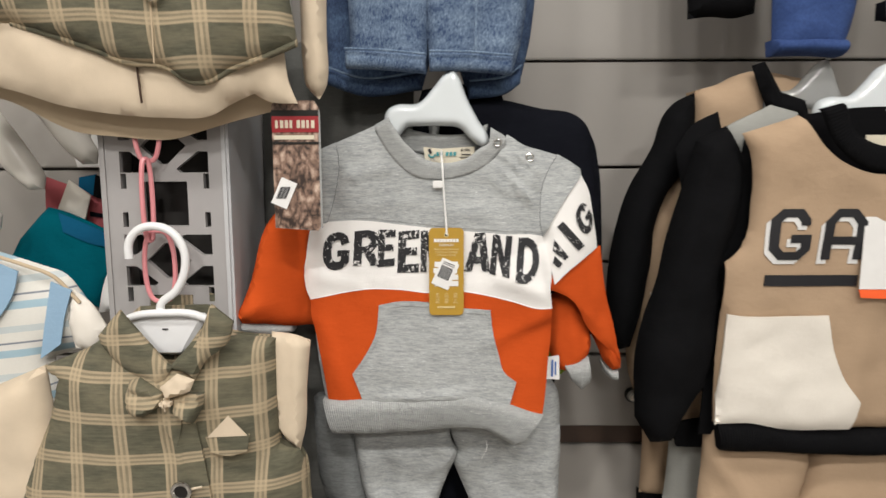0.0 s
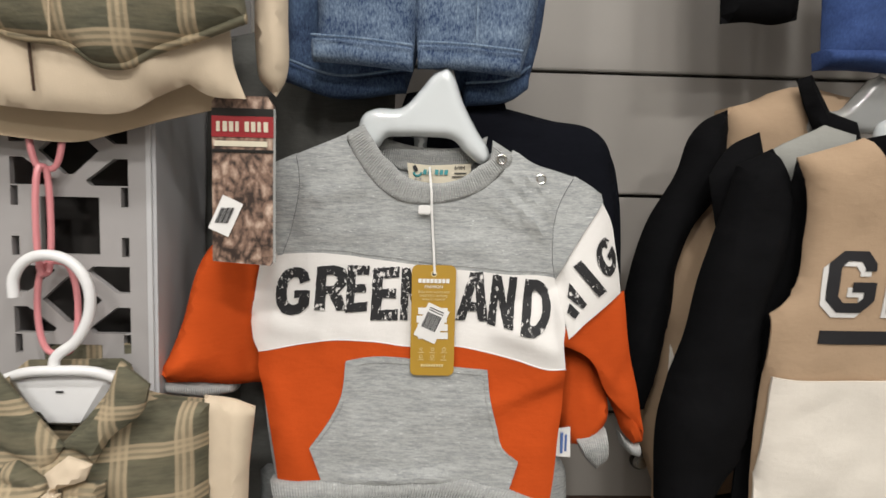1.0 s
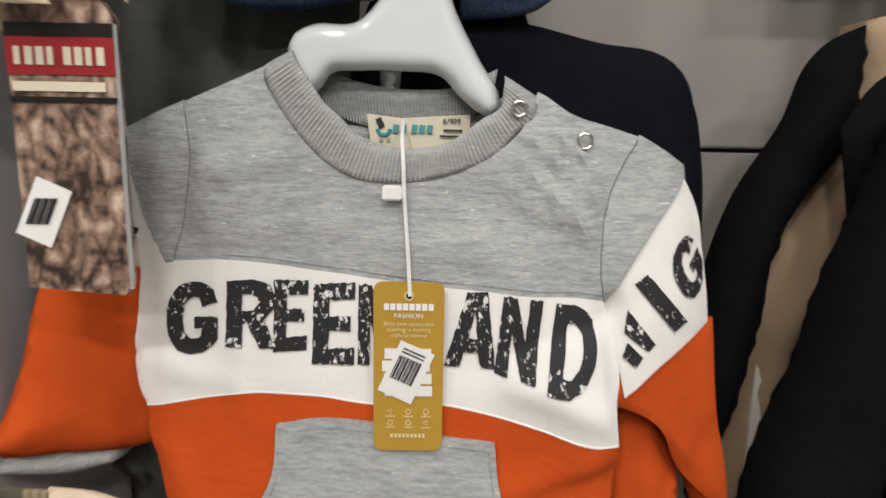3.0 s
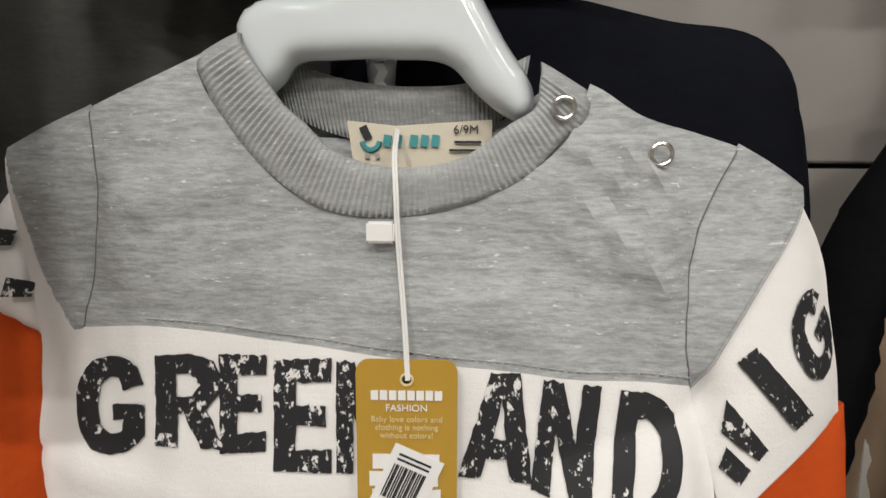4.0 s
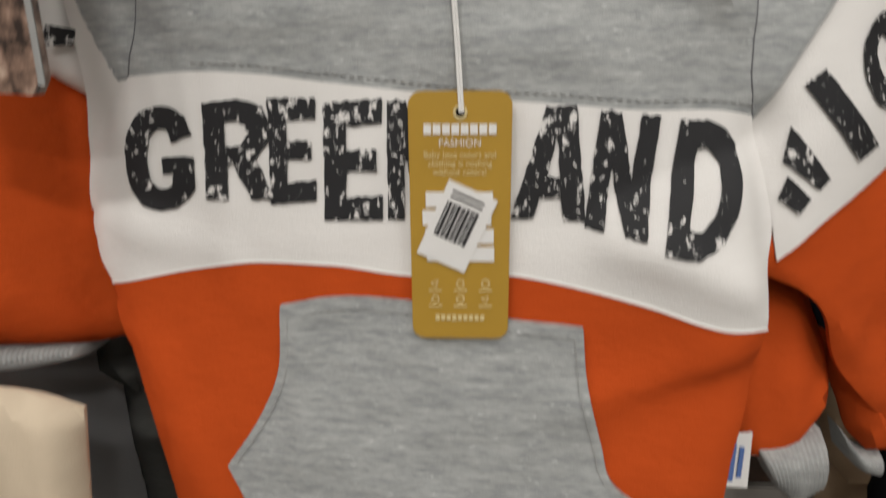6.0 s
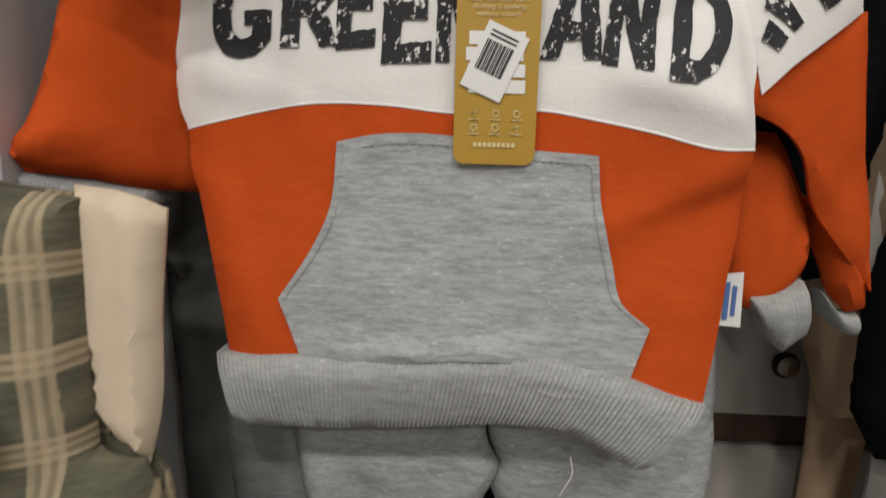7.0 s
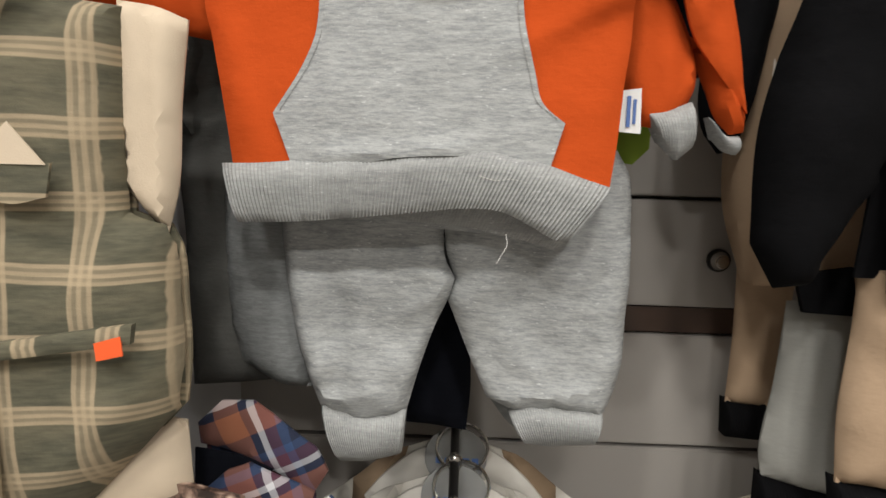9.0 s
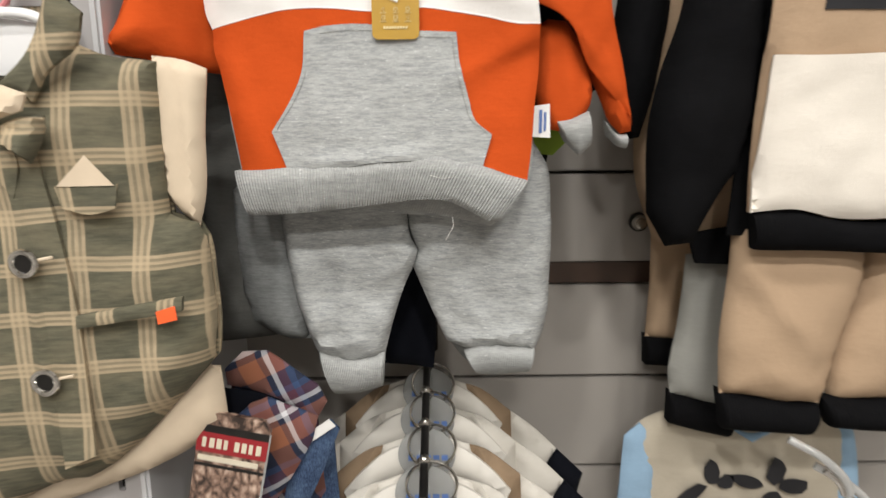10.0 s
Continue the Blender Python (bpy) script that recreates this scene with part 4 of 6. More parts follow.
        return [tuple(q) for q in p.mean(0) + (p - p.mean(0)) * f]

    def seam(curve, mat=GREY_RIB, lift=.0001, r=.0006):
        q = spline(curve, False, .003)
        yy = shape(q[:, 0], q[:, 1], SWY, **FORM) - lift
        v, f = tube(np.stack([q[:, 0], yy, q[:, 1]], 1), r, 6)
        part("seam", v, f, mat, ob)

    # thin dark lines draw the shade in the two armhole creases
    seam(SEAM_L, SEAM_SHADE, .0, .0003)
    seam(SEAM_R, SEAM_SHADE, .0, .0003)
    seam(BAND_BOTTOM, WHITE)
    seam([(.156, 1.441), (.139, 1.4185), (.124, 1.395), (.115, 1.377)], GREY_RIB)
    cloth("sleeve_cap", grow(CAP_R, 1.03), GREY, ob, SWY, step=.005, lift=-.0006, thick=.0009, **FORM)
    cloth("sleeve_band", grow(WHITE_R, 1.02), WHITE, ob, SWY, step=.0034, lift=-.002, thick=.0012, **FORM)

    def quad(bl, br, tl, tr):
        """Maps the unit square to a printed letter's four corners."""
        c = [np.array(p) for p in (bl, br, tl, tr)]
        return lambda u, v: tuple((1 - v) * ((1 - u) * c[0] + u * c[1]) + v * ((1 - u) * c[2] + u * c[3]))

    for ch, corners, what in (("|", ((.1384, 1.3512), (.1420, 1.3550), (.1250, 1.3610), (.1262, 1.3735)), "M, partly in the fold"),
                              ("|", ((.1315, 1.3425), (.1352, 1.3482), (.1250, 1.3475), (.1268, 1.3560)), "M, partly in the fold"),
                              ("|", ((.1530, 1.3608), (.1605, 1.3662), (.1290, 1.3876), (.1357, 1.3930)), "I"),
                              ("G", ((.1622, 1.3730), (.1738, 1.3925), (.1462, 1.3975), (.1592, 1.4168)), "G")):
        glyph(ch, ob, INK, SWY, quad(*corners), -.0006, rough_edge=.03, step=.0034, label="black printed letter " + what, **FORM)
    oform = dict(puff=.014, edge=.022, amp=.0016, size=.03, seed=8.0)
    cloth("sleeve_fold", FLAP_R, ORANGE, ob, lambda x, z: .7185 + .33 * (x - .127) + .1 * np.maximum(0, 1.32 - z), step=.004, thick=.003, puff=.003, edge=.012, amp=.0016, size=.03, seed=8.0, folds=[(.14, 1.312, .18, 1.275, .006, .003), (.165, 1.33, .183, 1.28, .006, -.002)])
    cloth("sleeve", TUBE_R, ORANGE, ob, plane(.754), step=.005, closed_back=True, folds=[(.150, 1.295, .156, 1.24, .007, .003), (.166, 1.29, .168, 1.245, .005, -.003), (.135, 1.30, .14, 1.24, .005, .002)], **{**oform, "puff": .010, "edge": .014})
    rib("cuff", [(.145, 1.224), (.160, 1.227), (.174, 1.232)], [(.1545, 1.2054), (.1661, 1.194), (.1765, 1.2034)], GREY_RIB, ob, plane(.746), ribs=14, depth=.0006, thick=.01, puff=.009)
    cloth("sleeve_behind", [(0.167, 1.281), (0.193, 1.264), (0.205, 1.252), (0.215, 1.226), (0.215, 1.214), (0.206, 1.212), (0.195, 1.223), (0.188, 1.239)], ORANGE, ob, plane(.764), step=.006, closed_back=True, folds=[(.19, 1.28, .20, 1.23, .006, .003)], **oform)
    rib("cuff", [(0.1917, 1.2237), (0.2038, 1.2116), (0.2129, 1.2116)], [(0.1962, 1.2088), (0.2055, 1.2005), (0.2121, 1.1987)], GREY_RIB, ob, plane(.765), ribs=14, depth=.0006, thick=.008, puff=.008)
    cloth("sleeve_cap", grow(CAP_L, 1.02), GREY, ob, SWY, step=.005, lift=-.0006, thick=.0009, **FORM)
    cloth("sleeve_band", grow(STRIP_L, 1.02), WHITE, ob, SWY, step=.005, lift=-.0006, thick=.0012, **FORM)
    # the white part of the hidden arm, behind the front, with the ends of its lettering
    far = dict(puff=.012, edge=.02, amp=.0012, size=.03, seed=9.0)
    cloth("sleeve_band", [(-.135, 1.452), (-.152, 1.452), (-.168, 1.432), (-.182, 1.405), (-.165, 1.392), (-.146, 1.381), (-.132, 1.376)], WHITE, ob, plane(.762, .05), step=.005, closed_back=True, **far)
    for corners in (((-.150, 1.424), (-.147, 1.430), (-.166, 1.424), (-.163, 1.432)), ((-.144, 1.403), (-.141, 1.409), (-.156, 1.403), (-.153, 1.411))):
        glyph("|", ob, INK, plane(.748, .05), quad(*corners), .0016, rough_edge=.03, step=.0034, label="black printed letter stroke")
    cloth("sleeve", SLEEVE_L, ORANGE, ob, plane(.868, .68), step=.006, closed_back=True, folds=[(-.232, 1.285, -.20, 1.30, .006, .004), (-.20, 1.28, -.19, 1.38, .015, .004), (-.155, 1.28, -.16, 1.40, .006, -.006)], **{**oform, "puff": .018, "edge": .035})
    rib("cuff", [CUFF_L[0], CUFF_L[1], CUFF_L[2]], [CUFF_L[5], CUFF_L[4], CUFF_L[3]], GREY_RIB, ob, plane(.873, .68), ribs=30, depth=.0005, thick=.012, puff=.012)
    # the word across the chest
    word = (
        ("G", (-0.131, 1.336), (-0.100, 1.338), (-0.127, 1.379), (-0.097, 1.380)),
        ("R", (-0.095, 1.342), (-0.065, 1.343), (-0.092, 1.381), (-0.063, 1.383)),
        ("E", (-0.067, 1.341), (-0.048, 1.343), (-0.065, 1.383), (-0.046, 1.383)),
        ("E", (-0.045, 1.335), (-0.021, 1.336), (-0.043, 1.381), (-0.020, 1.383)),
        ("N", (-0.019, 1.336), (0.002, 1.337), (-0.018, 1.382), (0.003, 1.383)),
        ("L", (0.008, 1.337), (0.028, 1.338), (0.008, 1.381), (0.027, 1.382)),
        ("A", (0.029, 1.338), (0.057, 1.338), (0.033, 1.380), (0.060, 1.381)),
        ("N", (0.0565, 1.336), (0.0775, 1.333), (0.0605, 1.379), (0.0815, 1.377)),
        ("D", (0.0835, 1.329), (0.1065, 1.328), (0.0885, 1.376), (0.1115, 1.373)),
    )
    for ch, *corners in word:
        glyph(ch, ob, INK, SWY, quad(*corners), .0012, rough_edge=.022, label="black cracked printed letter " + ch, **FORM)
    snap(ob, .065, 1.4773, .7205)
    snap(ob, .0993, 1.4615, .7205)
    # side tag and a loose thread on the hem
    tag = cloth("side_tag", [(.122, 1.2365), (.1374, 1.2385), (.1384, 1.2100), (.123, 1.2110)], PAPER, ob, plane(.735), step=.005, thick=.0007, smooth=False, label="small white woven side tag")
    bar(tag, .1285, .1310, 1.214, 1.2335, .7345, BLUEP)
    bar(tag, .1325, .1345, 1.216, 1.2315, .7345, BLUEP)
    for path in (spline([(.054, .7155, 1.145), (.0545, .7105, 1.138), (.051, .709, 1.132), (.0485, .709, 1.127)], False, .0015), spline([(.036, .7125, 1.181), (.046, .7115, 1.1785), (.056, .711, 1.1795), (.066, .7105, 1.1775)], False, .002)):
        v, f = tube(path, .00018, 6)
        part("loose_thread", v, f, WHITE, ob)


sweatshirt()


def child_hanger(name, label, dx, dy, dz, mat, group=""):
    """A moulded plastic hanger with two windows, short arms and a hook."""
    ob = thing(name, label, "hanger", (dx, .735 + dy, 1.48 + dz), group)
    out = [(-.0585, 1.5008), (-.055, 1.514), (-.0445, 1.5195), (-.0207, 1.5212), (-.0047, 1.5369), (.0074, 1.5513), (.0191, 1.5573), (.0251, 1.5459), (.0321, 1.5265), (.0445, 1.5028), (.0559, 1.4831), (.0555, 1.4765), (.050, 1.4725), (.0435, 1.476), (.0348, 1.4831), (.0244, 1.4935), (.004, 1.4960), (-.02, 1.4960), (-.034, 1.4945), (-.040, 1.487), (-.046, 1.482), (-.053, 1.490)]
    mv = lambda l: [(x + dx, z + dz) for x, z in l]
    cloth("body", mv(out), mat, ob, plane(.741 + dy + .1 * dx, -.10), thick=.004, step=.003, closed_back=True, puff=.009, edge=.009, corner=60)
    cloth("stem", mv([(-.0105, 1.500), (.0025, 1.500), (.0012, 1.482), (.0012, 1.462), (-.0092, 1.462), (-.0092, 1.482)]), mat, ob, plane(.764 + dy + .1 * dx, -.10), thick=.003, step=.004, closed_back=True, puff=.006, edge=.005)
    cloth("lower_bar", mv([(-.05, 1.478), (-.0, 1.473), (.045, 1.478), (.045, 1.466), (0, 1.461), (-.05, 1.466)]), mat, ob, plane(.766 + dy + .1 * dx, -.10), thick=.003, step=.005, closed_back=True, puff=.004, edge=.006)
    hook = [(.019, 1.556), (.021, 1.60), (.0215, 1.66), (.022, 1.70), (.030, 1.722), (.022, 1.738), (.008, 1.735)]
    p = [(q[0] + dx, .737 + dy + .01 * k, q[1] + dz) for k, q in enumerate(hook)]
    v, f = tube(spline(p, False, .006), .0035, 10)
    part("hook", v, f, mat, ob)
    return ob


child_hanger("hanger", "glossy white plastic child's hanger inside the sweatshirt collar", 0, 0, 0, PLASTIC)


def hang_tag():
    ob = thing("hang_tag", "mustard-gold card hang tag with barcode sticker on white string", "tag", (.0097, .7185, 1.2885))
    x0, x1, z0, z1, y = -.0092, .0286, 1.2898, 1.3862, .7170
    r = .005
    edge = []
    for cx, cz, a0 in ((x1 - r, z0 + r, -90), (x1 - r, z1 - r, 0), (x0 + r, z1 - r, 90), (x0 + r, z0 + r, 180)):
        edge += [(cx + r * math.cos(radians(a0 + 18 * k)), cz + r * math.sin(radians(a0 + 18 * k))) for k in range(6)]
    hole = [(.0098 + .0018 * math.cos(a), 1.3786 + .0018 * math.sin(a)) for a in np.linspace(0, 2 * math.pi, 13)[:-1]]
    card = cloth("card", edge, GOLD, ob, plane(y), thick=.0009, step=.012, holes=[hole], smooth=False, edge_step=.02)
    th = np.linspace(0, 2 * math.pi, 19)[:-1]
    v, f = tube([(.0098 + .0022 * math.cos(a), y - .0003, 1.3786 + .0022 * math.sin(a)) for a in th], .0005, 6, True)
    part("eyelet", v, f, GOLD_L, card)
    yt = y - .0002
    for k in range(8):
        bar(card, -.0036 + .0034 * k, -.0008 + .0034 * k, 1.3708, 1.3744, yt, PAPER, "brand_bar")
    flat_text(card, "FASHION", .0097, 1.3664, yt - .0003, .0038, PAPER)
    for k, words in enumerate(("Baby love colors and", "clothing is nothing", "without colors!")):
        flat_text(card, words, .0097, 1.3622 - .0032 * k, yt - .0003, .0032, GOLD_L)
    # white ragged panel and the price sticker across it
    for z, a, b in ((1.3435, -.0032, .022), (1.3365, -.0045, .0215), (1.3293, -.0035, .0225), (1.3222, -.003, .0228)):
        bar(card, a, b, z, z + .0058, yt, PAPER, "white_stripe")
    st = bar(card, -.0015, .0185, 1.3205, 1.3515, yt - .0006, PAPER, "price_sticker", turn=24, label="white price sticker with barcode")
    for k in range(15):
        w = (.0005, .0008, .0004, .0006)[k % 4]
        bm = box_bm(-.0072 + .0009 * k, -.0072 + .0009 * k + w, yt - .0014, yt - .0011, -.006, .008)
        bmesh.ops.transform(bm, matrix=Matrix.Translation((.0085, 0, 1.336)) @ Matrix.Rotation(radians(24), 4, "Y"), verts=bm.verts)
        from_bm("barcode_line", bm, INK_FLAT, st, smooth=False)
    for r in range(2):
        bm = box_bm(-.007, .006, yt - .0014, yt - .0011, .0098 + .002 * r, .0106 + .002 * r)
        bmesh.ops.transform(bm, matrix=Matrix.Translation((.0085, 0, 1.336)) @ Matrix.Rotation(radians(24), 4, "Y"), verts=bm.verts)
        from_bm("printed_bar", bm, INK_FLAT, st, smooth=False)
    for row in range(2):
        for col in range(3):
            cx, cz = .0 + .0098 * col, 1.3130 - .0065 * row
            th = np.linspace(0, 2 * math.pi, 4 + 2 * ((row + col) % 3))[:-1]
            v, f = tube([(cx + .0016 * math.cos(a + .8), yt - .0002, cz + .0016 * math.sin(a + .8)) for a in th], .0003, 5, True)
            part("icon", v, f, GOLD_L, card)
            bar(card, cx - .0026, cx + .0026, cz - .0030, cz - .0026, yt, GOLD_L, "icon")
    for k in range(9):
        bar(card, .0 + .0022 * k, .0016 + .0022 * k, 1.2978, 1.2998, yt, GOLD_L)
    # string: from the neck label over the collar to the eyelet
    path = [(.004, .744, 1.470), (.0045, .727, 1.4595), (.0055, .7205, 1.4485), (.006, .7195, 1.436), (.007, .7195, 1.42), (.0085, .7185, 1.40), (.0098, .7160, 1.3786)]
    v, f = tube(spline(path, False, .004), .0006, 8)
    part("string", v, f, PAPER, ob, "white cord")
    path = [(p[0] + .0010, p[1] + .0003, p[2]) for p in path]
    v, f = tube(spline(path, False, .004), .0005, 8)
    part("string", v, f, PAPER, ob, "white cord")
    from_bm("string_lock", box_bm(-.0048, .0055, .7185, .7215, 1.4292, 1.4370, .0008), PAPER, ob, "small white plastic seal")


hang_tag()


def jogger():
    ob = thing("jogger_trousers", "heather-grey baby jogger trousers with ribbed cuffs below the sweatshirt", "trousers", (0, .77, .955))
    y = plane(.785, -.06)
    f1 = dict(puff=.009, edge=.014, amp=.005, size=.028, seed=11.0, stretch=(1, .8))
    cloth("leg", LEG_L, GREY, ob, y, step=.006, closed_back=True, folds=[(-.06, 1.01, -.05, 1.06, .006, .003), (.01, 1.105, -.03, 1.12, .007, .004), (-.095, 1.02, -.07, 1.05, .007, .003), (-.02, 1.02, -.03, 1.05, .006, .003), (-.10, 1.13, -.085, 1.04, .012, .005), (-.05, 1.13, -.045, 1.03, .014, .004), (.012, 1.10, -.02, 1.08, .005, .004), (-.075, 1.012, -.04, 1.018, .004, .003)], **f1)
    cloth("leg", LEG_R, GREY, ob, plane(.787, -.06), step=.006, closed_back=True, folds=[(.07, 1.015, .075, 1.04, .005, .0035), (.085, 1.015, .08, 1.045, .005, .003), (.10, 1.015, .105, 1.04, .005, .003), (.02, 1.09, .06, 1.12, .008, .003), (.118, 1.015, .12, 1.05, .006, .003), (.03, 1.13, .06, 1.06, .012, .004), (.125, 1.16, .128, 1.05, .01, .004), (.09, 1.15, .10, 1.06, .016, .004), (.06, 1.02, .11, 1.027, .004, .003)], **{**f1, "seed": 12.5})
    rib("cuff", [(-.084, 1.006), (-.049, .998), (-.017, 1.004)], [(-.07, .958), (-.045, .960), (-.02, .967)], GREY_RIB, ob, plane(.785, -.06), ribs=34, depth=.0006, thick=.01, puff=.014, amp=.002)
    rib("cuff", [(.061, 1.004), (.072, 1.013), (.10, 1.014), (.130, 1.012)], [(.074, .982), (.09, .981), (.108, .983), (.124, .984)], GREY_RIB, ob, plane(.785, -.06), ribs=36, depth=.0007, thick=.01, puff=.014, amp=.002)


hang_at(.005, 0, -.003)
jogger()


def clothes_behind():
    # these legs hang in shadow; the shadow is put into their darker grey
    ob = thing("jogger_trousers", "second grey jogger trousers behind the first, with shade in their colour", "trousers", (-.04, .82, .97))
    f1 = dict(puff=.016, edge=.03, amp=.003, size=.04, seed=14.0)
    cloth("leg", BACKLEG_L, GREY_SHADED, ob, plane(.812, -.06), step=.01, closed_back=True, **f1)
    cloth("leg", BACKLEG_R, GREY_SHADED, ob, plane(.826, -.06), step=.01, closed_back=True, **f1)
    ob = thing("sweatshirt", "plain black sweatshirt hanging behind the grey one", "sweatshirt", (.05, .83, 1.184))
    cloth("body", BLACKTOP, NAVYK, ob, plane(.790), step=.010, closed_back=True, puff=.016, edge=.03, amp=.003, size=.06, seed=16.0)
    cloth("sleeve", [(.128, 1.514), (.16, 1.509), (.178, 1.494), (.188, 1.46), (.193, 1.40), (.196, 1.30), (.194, 1.262), (.18, 1.252), (.165, 1.30), (.15, 1.42)], NAVYK, ob, plane(.798), step=.010, closed_back=True, puff=.010, edge=.02, amp=.002, size=.04, seed=16.5)
    rib("collar", [(-.02, 1.545), (.02, 1.552), (.07, 1.545)], [(-.025, 1.53), (.02, 1.535), (.075, 1.53)], NAVYK, ob, plane(.785), ribs=30, depth=.0005, puff=.003)
    ob = thing("trousers", "black trousers hanging behind the grey joggers", "trousers", (0, .86, .958))
    cloth("leg", BLACKPANT, NAVYK, ob, plane(.865), step=.012, closed_back=True, puff=.014, edge=.03, amp=.003, size=.05, seed=17.0)
    rib("waistband", [(-.06, 1.15), (0, 1.152), (.04, 1.15)], [(-.06, 1.125), (0, 1.127), (.04, 1.125)], NAVYK, ob, plane(.862), ribs=30, depth=.0005, puff=.014, thick=.01)
    # sweatshirt added to fill the dark area; its colour includes the shade there
    ob = thing("sweatshirt", "sweatshirt added behind the grey one, dark shade in its charcoal colour", "sweatshirt", (-.1, .85, 1.18))
    cloth("body", [(-.21, 1.60), (-.12, 1.615), (-.03, 1.60)] + [(-.033, 1.526), (-.03, 1.2), (-.05, 1.015), (-.2, 1.0), (-.21, 1.3)], CHARCOAL_SHADE, ob, plane(.84), step=.012, closed_back=True, puff=.02, edge=.04, amp=.004, size=.05, seed=18.0, folds=[(-.06, 1.53, -.10, 1.49, .01, .006)])
    cloth("sleeve", [(-.215, 1.59), (-.19, 1.60), (-.165, 1.50), (-.165, 1.30), (-.185, 1.20), (-.215, 1.22), (-.22, 1.40)], CHARCOAL_SHADE, ob, plane(.83), step=.012, closed_back=True, puff=.012, edge=.02, amp=.003, size=.05, seed=18.5)
    rib("collar", [(-.14, 1.612), (-.09, 1.615), (-.04, 1.606)], [(-.145, 1.597), (-.09, 1.60), (-.035, 1.591)], CHARCOAL_SHADE, ob, plane(.82), ribs=30, depth=.0005, puff=.003)
    ob = thing("folded_cloth", "small lime-green cloth edge beside grey joggers", "cloth", (.145, .83, 1.19))
    cloth("cloth", [(.12, 1.245), (.166, 1.245), (.164, 1.208), (.152, 1.196), (.12, 1.20)], GREEN, ob, plane(.815), step=.01, amp=.001)
    ob = thing("folded_cloth", "small black cloth edge beside grey joggers", "cloth", (.14, .84, 1.17))
    cloth("cloth", [(.11, 1.2), (.152, 1.2), (.148, 1.18), (.142, 1.165), (.11, 1.165)], BLACK, ob, plane(.838), step=.01, amp=.001)
    child_hanger("hanger", "translucent plastic hanger behind the black sweatshirt", .035, .085, -.004, GLASSY)


hang_at(.002, 0, -.006)
clothes_behind()


# ---- denim shorts above ----
def shorts(name, label, left, right, y0, mat, seed):
    left, right = [[(x, z + (.12 if z > 1.65 else 0)) for x, z in o] for o in (left, right)]
    ob = thing(name, label, "shorts", (0, y0, 1.53), "hanging denim shorts")
    f1 = dict(puff=.013, edge=.03, amp=.003, size=.05, seed=seed)
    for outline in (left, right):
        leg = cloth("leg", outline, mat, ob, plane(y0 + .018), step=.007, closed_back=True, **f1)
        lo = sorted(sorted(outline, key=lambda p: p[1])[:3])
        rib_top = [(x, z + .0165) for x, z in lo]
        rib_bot = [(x, z - .001) for x, z in lo]
        band = rib("turn_up", rib_top, rib_bot, mat, ob, plane(y0 + .006), ribs=10, depth=.0003, thick=.014, puff=.004, roll_in=.004, amp=.0015)
        q = spline([(x * .985 + .015 * lo[1][0], z + .0175) for x, z in lo], False, .004)
        v, f = tube(np.stack([q[:, 0], np.full(len(q), y0 - .002), q[:, 1]], 1), .0011, 6)
        part("hem_stitch", v, f, THREAD_B, band)
    v, f = tube([(.042, y0 - .001, 1.70), (.041, y0 - .003, 1.64), (.040, y0 - .003, 1.57)], .001, 6)
    part("leg_seam", v, f, THREAD_B, ob)
    return ob


hang_at(.001, .030, .006)
shorts("denim_shorts", "washed blue denim shorts with stitched hems hanging above", DEN_L, DEN_R, .695, DENIM, 21.0)
shorts("denim_shorts", "darker blue denim shorts hanging behind the washed pair", DENB_L, DENB_R, .735, DENIM_D, 22.0)


